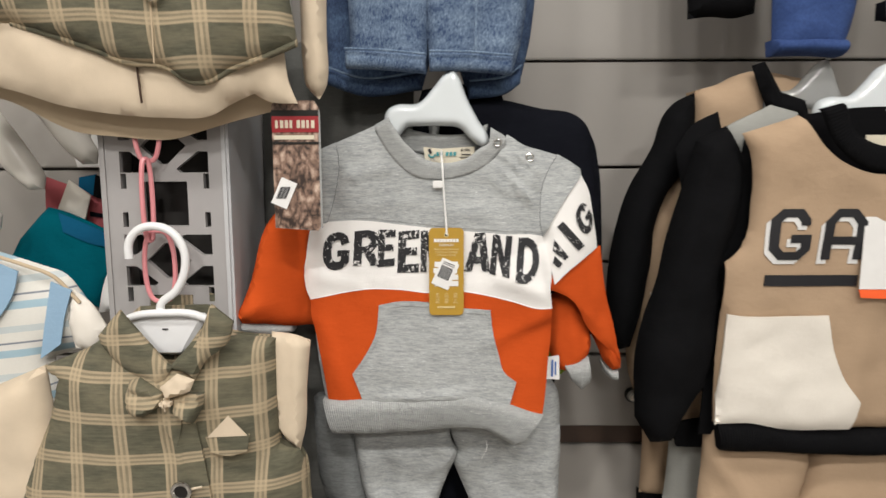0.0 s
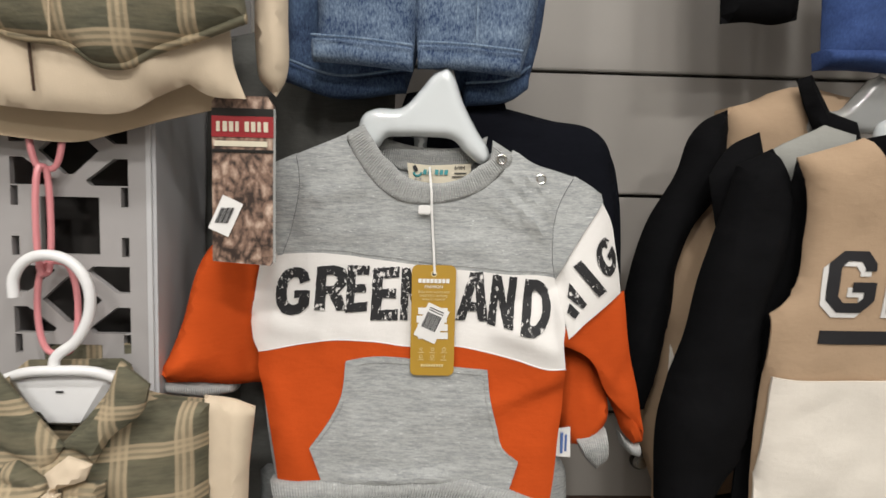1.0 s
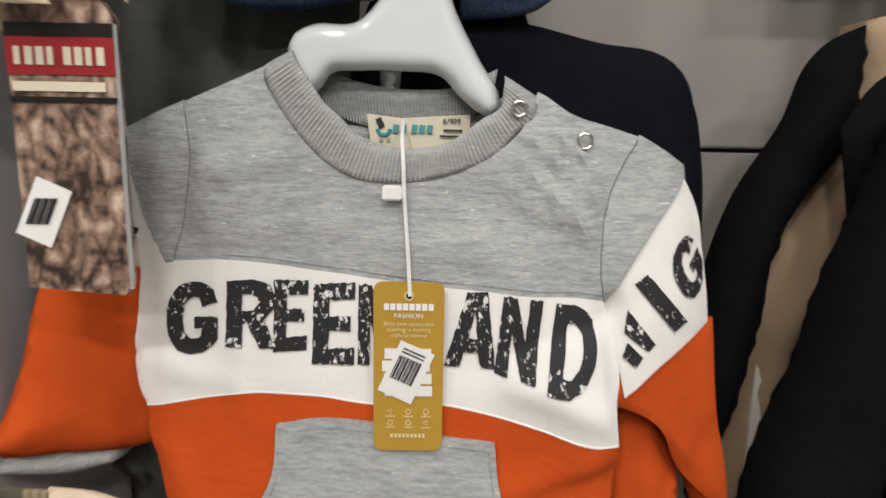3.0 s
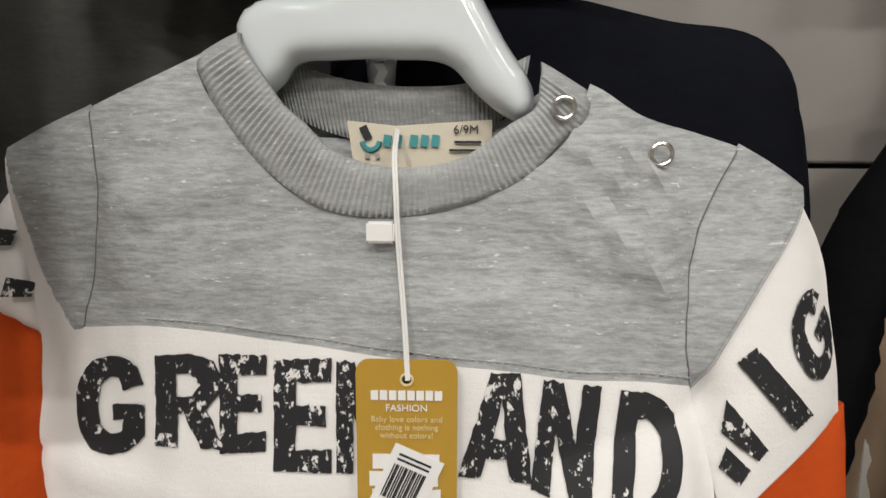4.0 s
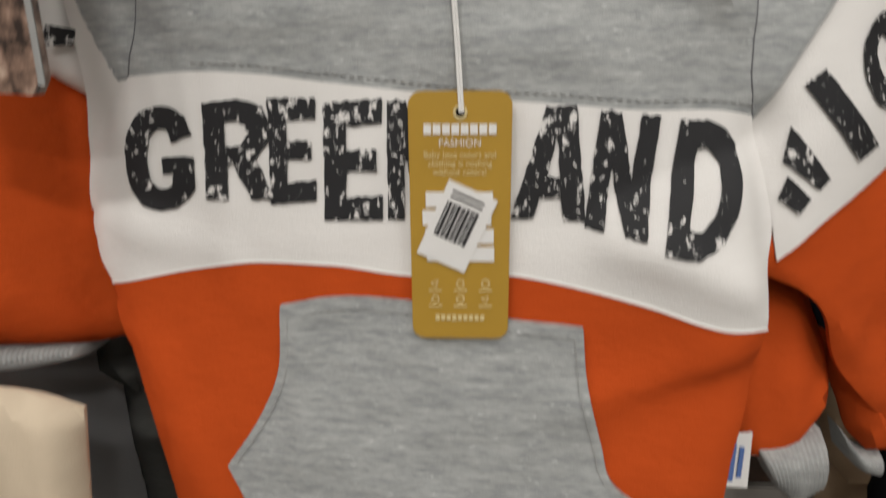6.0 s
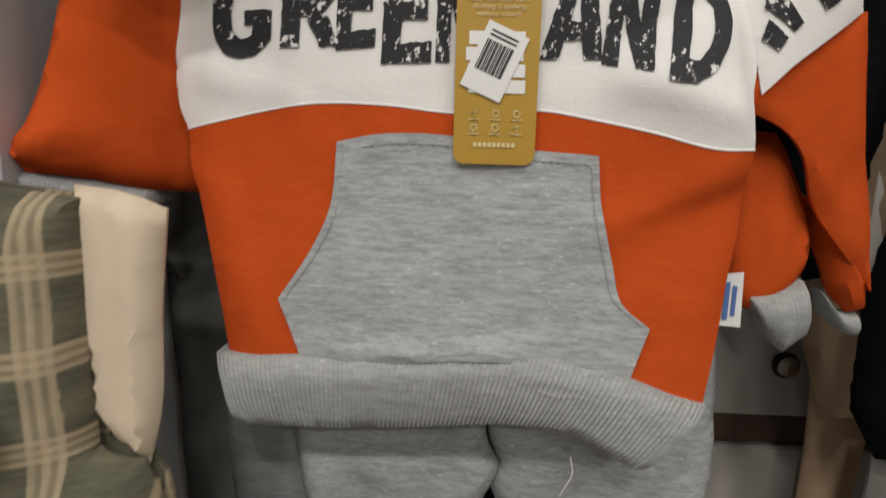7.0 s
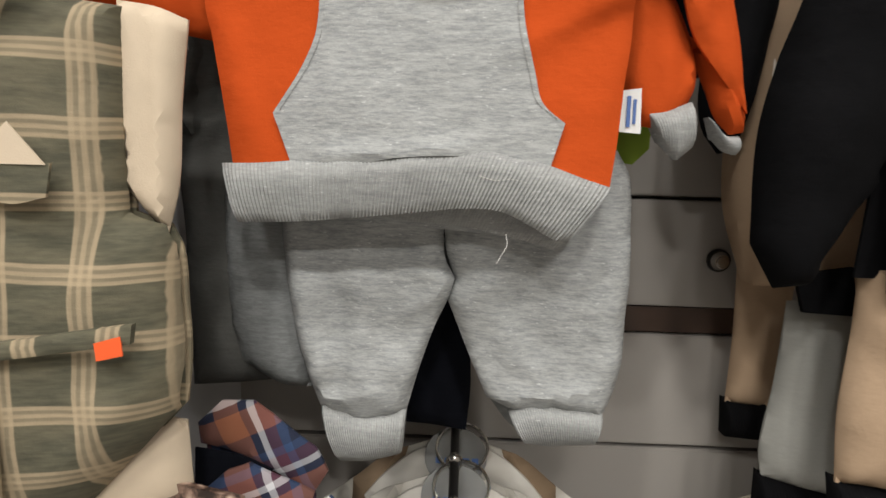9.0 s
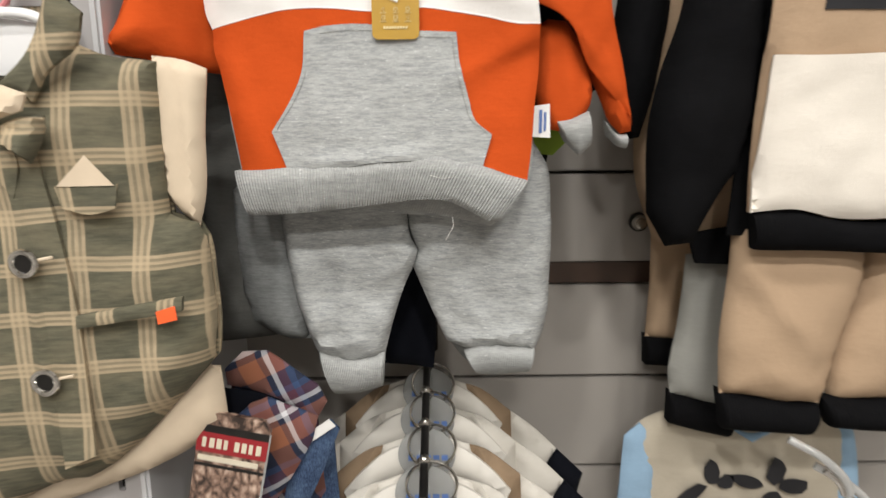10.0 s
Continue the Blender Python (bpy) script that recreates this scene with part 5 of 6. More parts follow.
# ---- outfit above, beside the shorts ----
def upper_outfit():
    ob = thing("waistcoat", "olive and beige checked child's waistcoat, lower edge", "waistcoat", (-.29, .61, 1.52))
    cloth("front", UP_VEST, CHECK, ob, plane(.62), step=.008, puff=.02, edge=.05, amp=.003, size=.06, seed=25.0, thick=.003)
    rib("hem_edge", [(-0.397, 1.582), (-0.363, 1.572), (-0.315, 1.556), (-0.294, 1.547), (-0.253, 1.541), (-0.233, 1.529), (-0.212, 1.529), (-0.191, 1.54), (-0.162, 1.55), (-0.13, 1.563)], [(-0.397, 1.576), (-0.363, 1.566), (-0.315, 1.55), (-0.294, 1.541), (-0.253, 1.535), (-0.233, 1.523), (-0.212, 1.523), (-0.191, 1.534), (-0.162, 1.544), (-0.13, 1.557)], CHECK, ob, plane(.618), ribs=20, depth=.0001, thick=.004, puff=.002, roll_in=.001)
    v, f = tube([(-.256, .5985, 1.70), (-.256, .5990, 1.60), (-.258, .6035, 1.54)], .0007, 6)
    part("front_edge", v, f, CHINO_D, ob)
    th = np.linspace(0, 2 * math.pi, 25)[:-1]
    v, f = tube([(-.252 + .0085 * math.cos(a), .594, 1.603 + .0085 * math.sin(a)) for a in th], .0026, 8, True)
    part("button", v, f, STEEL, ob, "polished metal button")
    ob = thing("trousers", "beige cotton trousers with open hem below the checked waistcoat", "trousers", (-.3, .64, 1.47))
    f1 = dict(puff=.012, edge=.05, amp=.004, size=.07, seed=26.0)
    top = [(-0.52, 1.66), (-0.151, 1.66), (-0.146, 1.555), (-0.143, 1.528), (-0.135, 1.506), (-0.163, 1.508), (-0.177, 1.516), (-0.199, 1.506), (-0.222, 1.494), (-0.262, 1.493), (-0.309, 1.496), (-0.364, 1.505), (-0.417, 1.521), (-0.52, 1.533)]
    cloth("front", top, CHINO, ob, plane(.635), step=.008, thick=.002, folds=[(-.285, 1.58, -.282, 1.505, .004, -.005), (-.20, 1.52, -.215, 1.57, .012, .008), (-.36, 1.53, -.40, 1.58, .02, .006)], **f1)
    v, f = tube([(-.2845, .6235, 1.60), (-.2835, .6225, 1.55), (-.281, .6245, 1.506)], .0012, 6)
    part("fly_seam", v, f, BROWN, ob)
    cloth("lining", UP_TROUSER, CHINO_D, ob, plane(.665), step=.008, thick=.002, **{**f1, "puff": .006})
    ob = thing("shirt", "beige cotton shirt sleeve hanging beside the waistcoat", "shirt", (-.125, .67, 1.516))
    cloth("sleeve", UP_SLEEVE, CHINO, ob, plane(.675), step=.006, closed_back=True, puff=.012, edge=.012, amp=.002, size=.03, seed=27.0)


hang_at(.001, .020, .008)
upper_outfit()


# ---- picture packet ----
def packet(name, label, cx, cz, y, w, h, turn, dx=0.0):
    """A long card packet with a red band, a sepia picture and a barcode sticker."""
    ob = thing(name, label, "packet", (cx, y, cz - h / 2), "picture card packets")
    m = Matrix.Translation((cx, y, cz)) @ Matrix.Rotation(radians(turn), 4, "Y")

    def slab(nm, x0, x1, z0, z1, d, mat, parent, bevel=0.0, twist=0.0, lab=""):
        bm = box_bm(x0, x1, d - .0006, d, z0, z1, bevel)
        if twist:
            c = Vector(((x0 + x1) / 2, 0, (z0 + z1) / 2))
            bmesh.ops.transform(bm, matrix=Matrix.Translation(c) @ Matrix.Rotation(radians(twist), 4, "Y") @ Matrix.Translation(-c), verts=bm.verts)
        bmesh.ops.transform(bm, matrix=m, verts=bm.verts)
        return from_bm(nm, bm, mat, parent, lab, smooth=False)

    ring = [(-w / 2, -h / 2), (w / 2 - .003, -h / 2 - .003), (w / 2, -h / 2 + .002), (w / 2, h * .52), (w * .40, h * .58), (-w * .42, h * .58), (-w / 2, h * .54)]
    ring = [(m @ Vector((x, 0, z))) for x, z in ring]
    card = cloth("card", [(p.x, p.z) for p in ring], CARD, ob, plane(y), thick=.006, step=.01, smooth=False)
    slab("red_band", -w / 2, w / 2, h * .315, h * .45, -.0002, RED, card)
    for k in range(8):
        x = -w * .42 + w * .102 * k + (w * .05 if k > 3 else 0)
        slab("printed_bar", x, x + w * (.07 if k % 3 else .055), h * .35, h * .415, -.0009, LABELC, card)
    slab("dark_band", -w / 2, w / 2, h * .45, h * .50, -.0002, STEEL_D, card)
    slab("pale_band", -w * .46, w * .40, h * .255, h * .29, -.0002, LABELC, card)
    slab("dark_band", -w / 2, w / 2, h * .215, h * .235, -.0002, STEEL_D, card)
    slab("clear_edge", w / 2 - .0004, w / 2 + .0016, -h * .5, h * .5, .0004, GLASSY, card, 0, 0, "clear plastic sleeve edge")
    st = slab("price_sticker", -w * .46, -w * .1, -h * .32, -h * .08, -.0006, PAPER, card, 0, 24, "white barcode sticker")
    for k in range(9):
        slab("barcode_line", -w * .40 + .0012 * k, -w * .40 + .0012 * k + (.0005, .0008, .0004)[k % 3], -h * .25, -h * .14, -.0015, INK_FLAT, st, 0, 24)
    return ob


hang_at(-.002, .030, .006)
packet("card_packet", "brown picture card packet with red band and barcode sticker", -.139, 1.444, .645, .047, .118, 0)


# ---- checked shirt on a white hanger ----
def checked_shirt():
    ob = thing("checked_shirt", "olive checked child's shirt with bow tie, pocket square and metal buttons", "shirt", (-.26, .68, .94))
    y = plane(.702, .12)
    neck = [(-.312, 1.302), (-.296, 1.274), (-.272, 1.248), (-.25, 1.274), (-.232, 1.304)]
    SHIRT_F = SHIRT[:2] + neck + SHIRT[6:]
    sil = spline(SHIRT, True, .01)
    f1 = dict(puff=.036, edge=.11, sil=sil, amp=.004, size=.07, seed=31.0, folds=[(-.26, 1.20, -.25, .97, .006, .006), (-.2, 1.0, -.15, 1.06, .015, .006), (-.30, 1.27, -.27, 1.23, .008, .005), (-.2, 1.285, -.16, 1.275, .006, .003)])
    cloth("front", SHIRT_F, CHECK, ob, y, step=.006, thick=.003, **f1)
    cloth("back", [(x * 1.0, z) for x, z in SHIRT], CHECK, ob, plane(.712, .12), step=.015, thick=.003)
    cloth("sleeve", SHIRT_SLV, CHINO, ob, plane(.697, .05), step=.006, closed_back=True, puff=.008, edge=.010, amp=.0008, size=.03, seed=32.0, folds=[(-.148, 1.26, -.15, 1.17, .004, .003)])
    cloth("sleeve", SHIRT_SLVL, CHINO, ob, plane(.665), step=.01, closed_back=True, puff=.02, edge=.03, amp=.003, size=.04, seed=33.0)
    fc = dict(puff=.005, edge=.008, amp=.001, size=.03, seed=34.0)
    cloth("collar", [(-0.3332, 1.288), (-0.31, 1.3141), (-0.3003, 1.3015), (-0.2689, 1.2629), (-0.2617, 1.2551), (-0.2742, 1.2348), (-0.3037, 1.2503), (-0.3284, 1.2764)], CHECK, ob, plane(.634), step=.006, thick=.004, **fc)
    cloth("collar", [(-0.2617, 1.2551), (-0.2382, 1.2774), (-0.2194, 1.3199), (-0.1982, 1.3025), (-0.2046, 1.2812), (-0.2278, 1.2619), (-0.2394, 1.2426), (-0.251, 1.2513)], CHECK, ob, plane(.634), step=.006, thick=.004, **fc)
    cloth("collar_stand", [(-.318, 1.309), (-.29, 1.318), (-.25, 1.319), (-.229, 1.313), (-.235, 1.302), (-.26, 1.300), (-.30, 1.300)], CHECK, ob, plane(.70), step=.008, thick=.003)
    cloth("placket", [(-.268, 1.23), (-.246, 1.23), (-.228, 1.10), (-.226, .97), (-.250, .96), (-.252, 1.10)], CHECK, ob, plane(.664, .12), step=.007, thick=.003, amp=.001)
    # bow tie
    cloth("bow_loop", [(-0.2994, 1.2454), (-0.2897, 1.2484), (-0.2674, 1.2319), (-0.2664, 1.2219), (-0.2906, 1.2065), (-0.3032, 1.2145), (-0.3052, 1.2299)], BOW, ob, plane(.624), step=.004, closed_back=True, puff=.012, edge=.012, folds=[(-.267, 1.226, -.298, 1.235, .004, -.005), (-.271, 1.222, -.292, 1.214, .003, .004)])
    cloth("bow_loop", [(-0.2606, 1.2259), (-0.245, 1.2319), (-0.2266, 1.2336), (-0.2295, 1.2178), (-0.2397, 1.2002), (-0.2572, 1.2145)], BOW, ob, plane(.624), step=.004, closed_back=True, puff=.012, edge=.012, folds=[(-.26, 1.222, -.233, 1.226, .004, -.005), (-.256, 1.216, -.24, 1.208, .003, .004)])
    cloth("bow_tail", [(-0.2732, 1.2196), (-0.2577, 1.2176), (-0.2538, 1.1982), (-0.2596, 1.174), (-0.2703, 1.1934)], CHECK, ob, plane(.630), step=.006, thick=.003, amp=.002, size=.03)
    cloth("bow_tail", [(-0.2674, 1.2406), (-0.2509, 1.2539), (-0.2339, 1.2477), (-0.2387, 1.2365), (-0.2606, 1.2292)], CHINO, ob, plane(.618), step=.004, thick=.003, puff=.004, edge=.008, folds=[(-.27, 1.23, -.245, 1.237, .003, .003)], label="cream lining of the bow tie")
    from_bm("bow_knot", box_bm(-.266, -.255, .605, .622, 1.2190, 1.2325, .005, 3), CHINO, ob)
    cloth("pocket_square", [(x - .009, z) for x, z in HANK], CHINO, ob, plane(.660, .12), step=.006, thick=.001, smooth=False)
    pk = cloth("chest_pocket", [(-.231, 1.183), (-.188, 1.184), (-.191, 1.166), (-.209, 1.162), (-.227, 1.167)], CHECK, ob, plane(.661, .12), step=.007, thick=.002)
    wt = cloth("welt_pocket", [(-.226, 1.086), (-.150, 1.097), (-.151, 1.086), (-.226, 1.076)], BOW, ob, plane(.6655, .15), step=.005, thick=.005, puff=.002, edge=.004, amp=.0012, size=.02, seed=35.0, smooth=False)
    cloth("orange_tab", [(-.169, 1.087), (-.155, 1.091), (-.154, 1.080), (-.168, 1.077)], ORANGEP, wt, plane(.6585, .12), step=.006, thick=.001, smooth=False, label="neon orange tab")
    for bx, bz in ((-.256, 1.128), (-.252, 1.036)):
        yy = .663 + .12 * bx - .004
        th = np.linspace(0, 2 * math.pi, 25)[:-1]
        v, f = tube([(bx + .0088 * math.cos(a), yy - .002, bz + .0088 * math.sin(a)) for a in th], .0024, 8, True)
        bt = part("button", v, f, STEEL, ob, "polished metal shank button")
        bm = bmesh.new()
        bmesh.ops.create_cone(bm, cap_ends=True, segments=20, radius1=.0082, radius2=.0082, depth=.002)
        bmesh.ops.transform(bm, matrix=pose(bx, yy - .001, bz, 90), verts=bm.verts)
        from_bm("button_face", bm, STEEL_D, bt)
        v, f = tube([(bx + .009, yy, bz + .002), (bx + .02, yy + .001, bz + .004)], .0012, 6)
        part("buttonhole", v, f, CHINO, ob)
    ob = thing("trousers", "beige cotton trousers below the checked shirt", "trousers", (-.25, .71, .88))
    cloth("front", SHIRT_TR, CHINO, ob, plane(.715, .1), step=.01, closed_back=True, puff=.012, edge=.02, amp=.004, size=.06, seed=35.0)
    rib("waistband", [(-.34, 1.03), (-.25, 1.038), (-.16, 1.03)], [(-.34, 1.0), (-.25, 1.008), (-.16, 1.0)], CHINO, ob, plane(.70, .05), ribs=20, depth=.0001, puff=.004, thick=.006)


hang_at(-.003, .006, -.001)
checked_shirt()


def bar_hanger():
    ob = thing("hanger", "white plastic hanger with curved hook holding the checked shirt", "hanger", (-.275, .65, 1.255))
    pl = [(-.324, 1.2965), (-.3187, 1.3015), (-.2808, 1.3035), (-.2426, 1.3015), (-.2393, 1.2965), (-.2537, 1.2707), (-.2604, 1.2596), (-.2781, 1.2573), (-.2925, 1.2583), (-.3093, 1.2734)]
    cloth("plate", pl, PLASTIC_W, ob, plane(.675), thick=.004, step=.005, closed_back=True, puff=.006, edge=.007)
    v, f = tube(spline([(-.3245, .670, 1.2955), (-.305, .666, 1.3025), (-.281, .665, 1.3045), (-.252, .666, 1.3035), (-.239, .670, 1.2975)], False, .004), .0042, 10)
    part("rim", v, f, PLASTIC_W, ob)
    hook = [(-.2848, .67, 1.302), (-.2848, .67, 1.3122), (-.2681, .67, 1.327), (-.258, .67, 1.3478), (-.2584, .67, 1.3712), (-.2704, .67, 1.3883), (-.2882, .67, 1.3937), (-.3043, .67, 1.3893), (-.314, .67, 1.3756), (-.3143, .67, 1.3605)]
    v, f = tube(spline(hook, False, .004), .0043, 12)
    part("hook", v, f, PLASTIC_W, ob)
    bar(ob, -.284, -.278, 1.286, 1.2875, .6685, INK_FLAT, "slot")


hang_at(0, 0, 0)
bar_hanger()


def chain():
    ob = thing("plastic_chain", "pink plastic chain with long links hanging on the column", "chain", (-.29, .68, 1.30))
    def link(cx, cz, w, h, y, tilt):
        th = np.linspace(0, 2 * math.pi, 37)[:-1]
        pts = []
        for a in th:
            s, c = math.sin(a), math.cos(a)
            px = math.copysign(abs(c) ** .6, c) * w / 2
            pz = s * h / 2
            pts.append((cx + px * math.cos(radians(tilt)), y + px * math.sin(radians(tilt)), cz + pz))
        v, f = tube(pts, .0026, 8, True)
        part("link", v, f, PINKP, ob)
    link(-.299, 1.520, .030, .13, .683, 0)
    link(-.300, 1.415, .012, .085, .678, 60)
    link(-.293, 1.345, .032, .075, .682, 0)


hang_at(.001, .008, .004)
chain()


# ---- clothes beyond the column ----
def far_left():
    ob = thing("striped_shirt", "white and blue striped baby shirt with pale blue placket", "shirt", (-.47, .73, 1.0))
    f1 = dict(puff=.02, edge=.04, amp=.004, size=.05, seed=41.0)
    cloth("body", [(-.60, 1.39), (-.492, 1.355), (-.455, 1.343), (-.4246, 1.331), (-.408, 1.31), (-.392, 1.283), (-.400, 1.25), (-.445, 1.235), (-.437, 1.083), (-.459, 1.006), (-.593, 1.007)], STRIPES, ob, plane(.745), step=.012, closed_back=True, **f1)
    cloth("placket", [(-.4272, 1.3275), (-.4046, 1.318), (-.4148, 1.2882), (-.422, 1.2562), (-.4452, 1.2398), (-.437, 1.282)], SKY, ob, plane(.719), step=.008, thick=.002, amp=.001)
    cloth("placket", [(-.50, 1.355), (-.4632, 1.339), (-.4704, 1.3138), (-.4848, 1.2912), (-.515, 1.26)], SKY, ob, plane(.719), step=.008, thick=.002, amp=.001)
    cloth("shoulder", [(-.4085, 1.318), (-.388, 1.30), (-.372, 1.272), (-.385, 1.245), (-.41, 1.25), (-.416, 1.285)], CREAM, ob, plane(.728), step=.008, closed_back=True, puff=.01, edge=.02)
    v, f = tube(spline([(-.50, .722, 1.36), (-.455, .721, 1.3455), (-.4246, .721, 1.333), (-.398, .722, 1.303)], False, .006), .0022, 8)
    part("neck_binding", v, f, CHINO_D, ob)
    ob = thing("sweatshirt", "teal, white and navy sweatshirt on a white hanger", "sweatshirt", (-.47, .82, 1.29))
    f2 = dict(puff=.010, edge=.025, amp=.004, size=.05, seed=43.0, corner=18)
    cloth("body", [(-.4892, 1.402), (-.4718, 1.3974), (-.4165, 1.3728), (-.3929, 1.341), (-.418, 1.307), (-.4348, 1.2723), (-.479, 1.29), (-.5461, 1.33), (-.53, 1.362)], TEALK, ob, plane(.83), step=.008, closed_back=True, **f2)
    cloth("shoulder_panel", [(-.47, 1.396), (-.4165, 1.3728), (-.408, 1.352), (-.435, 1.358), (-.465, 1.372)], BLUETEAL, ob, plane(.8175), step=.008, thick=.003, **{**f2, "puff": .002})
    cloth("sleeve_band", [(-.4042, 1.3415), (-.3879, 1.3162), (-.3941, 1.2736), (-.4284, 1.2700), (-.420, 1.305)], WHITE, ob, plane(.816), step=.008, closed_back=True, puff=.008, edge=.02)
    cloth("shoulder_band", [(-.413, 1.376), (-.380, 1.367), (-.376, 1.30), (-.388, 1.300), (-.402, 1.340)], NAVYK, ob, plane(.813), step=.008, thick=.003, puff=.003, edge=.02)
    ob = thing("sweatshirt", "coral, black and blue sweatshirt on a white hanger", "sweatshirt", (-.44, .88, 1.36))
    cloth("body", [(-.52, 1.44), (-.4504, 1.4144), (-.408, 1.4015), (-.40, 1.355), (-.52, 1.35)], PINKK, ob, plane(.875), step=.010, closed_back=True, **f2)
    cloth("chest_stripe", [(-.455, 1.394), (-.405, 1.385), (-.405, 1.380), (-.455, 1.388)], NAVYK, ob, plane(.862), step=.01, thick=.002, smooth=False)
    cloth("shoulder_band", [(-.466, 1.4382), (-.4438, 1.4425), (-.4481, 1.4137), (-.4673, 1.4263)], BLUETEAL, ob, plane(.862), step=.006, thick=.003, puff=.002, edge=.02)
    cloth("shoulder_panel", [(-.4438, 1.4415), (-.408, 1.423), (-.405, 1.3995), (-.4491, 1.4137)], BLACK, ob, plane(.861), step=.006, thick=.003, puff=.002, edge=.02)
    cloth("sleeve_band", [(-.47, 1.4356), (-.4438, 1.4158), (-.4532, 1.3832), (-.4878, 1.3958)], CREAM, ob, plane(.845), step=.006, closed_back=True, puff=.005, edge=.015)
    for k, (dx, dz, dy) in enumerate(((-.018, .010, 0), (.022, .040, .05), (-.055, -.035, -.03), (-.10, -.065, -.06), (.004, .068, .07))):
        ob = thing("hanger", "cream-white moulded plastic child's hanger in a row", "hanger", (-.5 + dx, .82 + dy, 1.40 + dz), "row of white hangers")
        pts = [(-.56, 1.535), (-.535, 1.54), (-.505, 1.508), (-.470, 1.458), (-.455, 1.432), (-.458, 1.416), (-.475, 1.415), (-.498, 1.435), (-.53, 1.478), (-.56, 1.505)]
        cloth("arm", [(x + dx, z + dz) for x, z in pts], HANGER_C, ob, plane(.80 + dy), thick=.004, step=.006, closed_back=True, puff=.012, edge=.018)
        v, f = tube(spline([(-.545 + dx, .80 + dy, 1.52 + dz), (-.53 + dx, .80 + dy, 1.58 + dz), (-.54 + dx, .82 + dy, 1.63 + dz)], False, .01), .004, 8)
        part("hook", v, f, HANGER_C, ob)
    sg = thing("price_card", "white card on the wall beyond the column", "card", (-.46, 1.0, 1.42))
    cloth("card", [(-.575, 1.56), (-.52, 1.545), (-.455, 1.50), (-.44, 1.45), (-.55, 1.45)], PAPER, sg, plane(1.012), step=.02, thick=.002)


hang_at(0, 0, 0)
far_left()


# ---- tan and black sets ----
def mirror(pts, c=.495):
    return [(2 * c - x, z) for x, z in pts][::-1]


def tan_set():
    ob = thing("sweatshirt", "tan and black baby sweatshirt with white pocket and varsity letters", "sweatshirt", (.495, .77, 1.1))
    y = plane(.773, 0, -.15)
    sil = spline([p for p in BEIGE[:20]] + [(.56, 1.56), (.43, 1.56)], True, .01)
    f1 = dict(puff=.016, edge=.03, sil=sil, amp=.003, size=.06, seed=51.0, folds=[(.50, 1.33, .49, 1.15, .02, .006), (.45, 1.45, .52, 1.40, .015, .003)])
    cloth("body", BEIGE, TAN, ob, y, step=.008, **f1)
    cloth("back_panel", [(.345, 1.49), (.33, 1.30), (.33, 1.11), (.66, 1.11), (.66, 1.30), (.645, 1.49), (.56, 1.515), (.43, 1.515)], BLACK, ob, plane(.795, 0, -.15), step=.02, thick=.003)
    rib("collar", [(.43, 1.521), (.448, 1.489), (.495, 1.474), (.543, 1.489), (.56, 1.521)], [(.406, 1.515), (.427, 1.479), (.46, 1.454), (.496, 1.446), (.537, 1.454), (.569, 1.478), (.584, 1.515)], BLACK, ob, plane(.757, 0, -.15), ribs=60, depth=.0005, puff=.004)
    pk = cloth("kangaroo_pocket", [(max(x, .334), z) for x, z in BE_POCK], CREAM, ob, y, step=.006, lift=.006, thick=.003, **f1)
    rib("hem_band", [BE_HEM[k] for k in range(6)], [(.346, 1.101), (.41, 1.1), (.507, 1.096), (.609, 1.097), (.675, 1.1)], BLACK, ob, plane(.762, 0, -.15), ribs=110, depth=.0005, thick=.012, puff=.008, amp=.002)
    f2 = dict(puff=.03, edge=.045, amp=.004, size=.05, seed=52.0)
    fold = [(.30, 1.45, .26, 1.2, .012, .006), (.33, 1.42, .29, 1.22, .012, .006)]
    cloth("sleeve", BE_SLV, BLACK, ob, plane(.803, 0, -.10), step=.009, corner=18, closed_back=True, folds=fold, **f2)
    cloth("sleeve", mirror(BE_SLV), BLACK, ob, plane(.803, 0, -.10), step=.012, closed_back=True, **f2)
    cloth("neck_label", [(.47, 1.488), (.52, 1.488), (.52, 1.474), (.47, 1.477)], LABELC, ob, plane(.750), step=.01, thick=.001, smooth=False)
    for ch, x0, x1 in (("g", .368, .414), ("a", .428, .475)):
        for mat, dx, dz, lift in ((INK_WHITE, -.004, -.005, .0014), (INK_FLAT, 0, 0, .0024)):
            glyph(ch, ob, mat, y, lambda u, v: (x0 + dx + u * (x1 - x0), 1.349 + dz + v * .058), lift, label=("black" if lift > .002 else "white shadow of") + " printed letter " + ch.upper(), **f1)
    cloth("printed_stripe", [(.368, 1.331), (.474, 1.3305), (.474, 1.3175), (.368, 1.318)], INK_FLAT, ob, y, step=.008, lift=.0015, thick=.0008, smooth=False, **f1)
    tag = thing("hang_tag", "white card hang tag with orange lower edge", "tag", (.5, .74, 1.30))
    cloth("card", [(.472, 1.398), (.522, 1.398), (.524, 1.316), (.471, 1.316)], PAPER, tag, plane(.742), step=.012, thick=.001, smooth=False)
    cloth("lower_edge", [(.471, 1.3155), (.524, 1.3155), (.524, 1.304), (.474, 1.306)], ORANGEP, tag, plane(.7425), step=.012, thick=.001, smooth=False)
    v, f = tube(spline([(.497, .738, 1.396), (.497, .745, 1.43), (.496, .752, 1.455)], False, .01), .0008, 6)
    part("string", v, f, PAPER, tag)
    child_hanger("hanger", "glossy white plastic hanger inside the tan sweatshirt", .484, .032, .012, PLASTIC)

    hang_at(.007, 0, -.008)
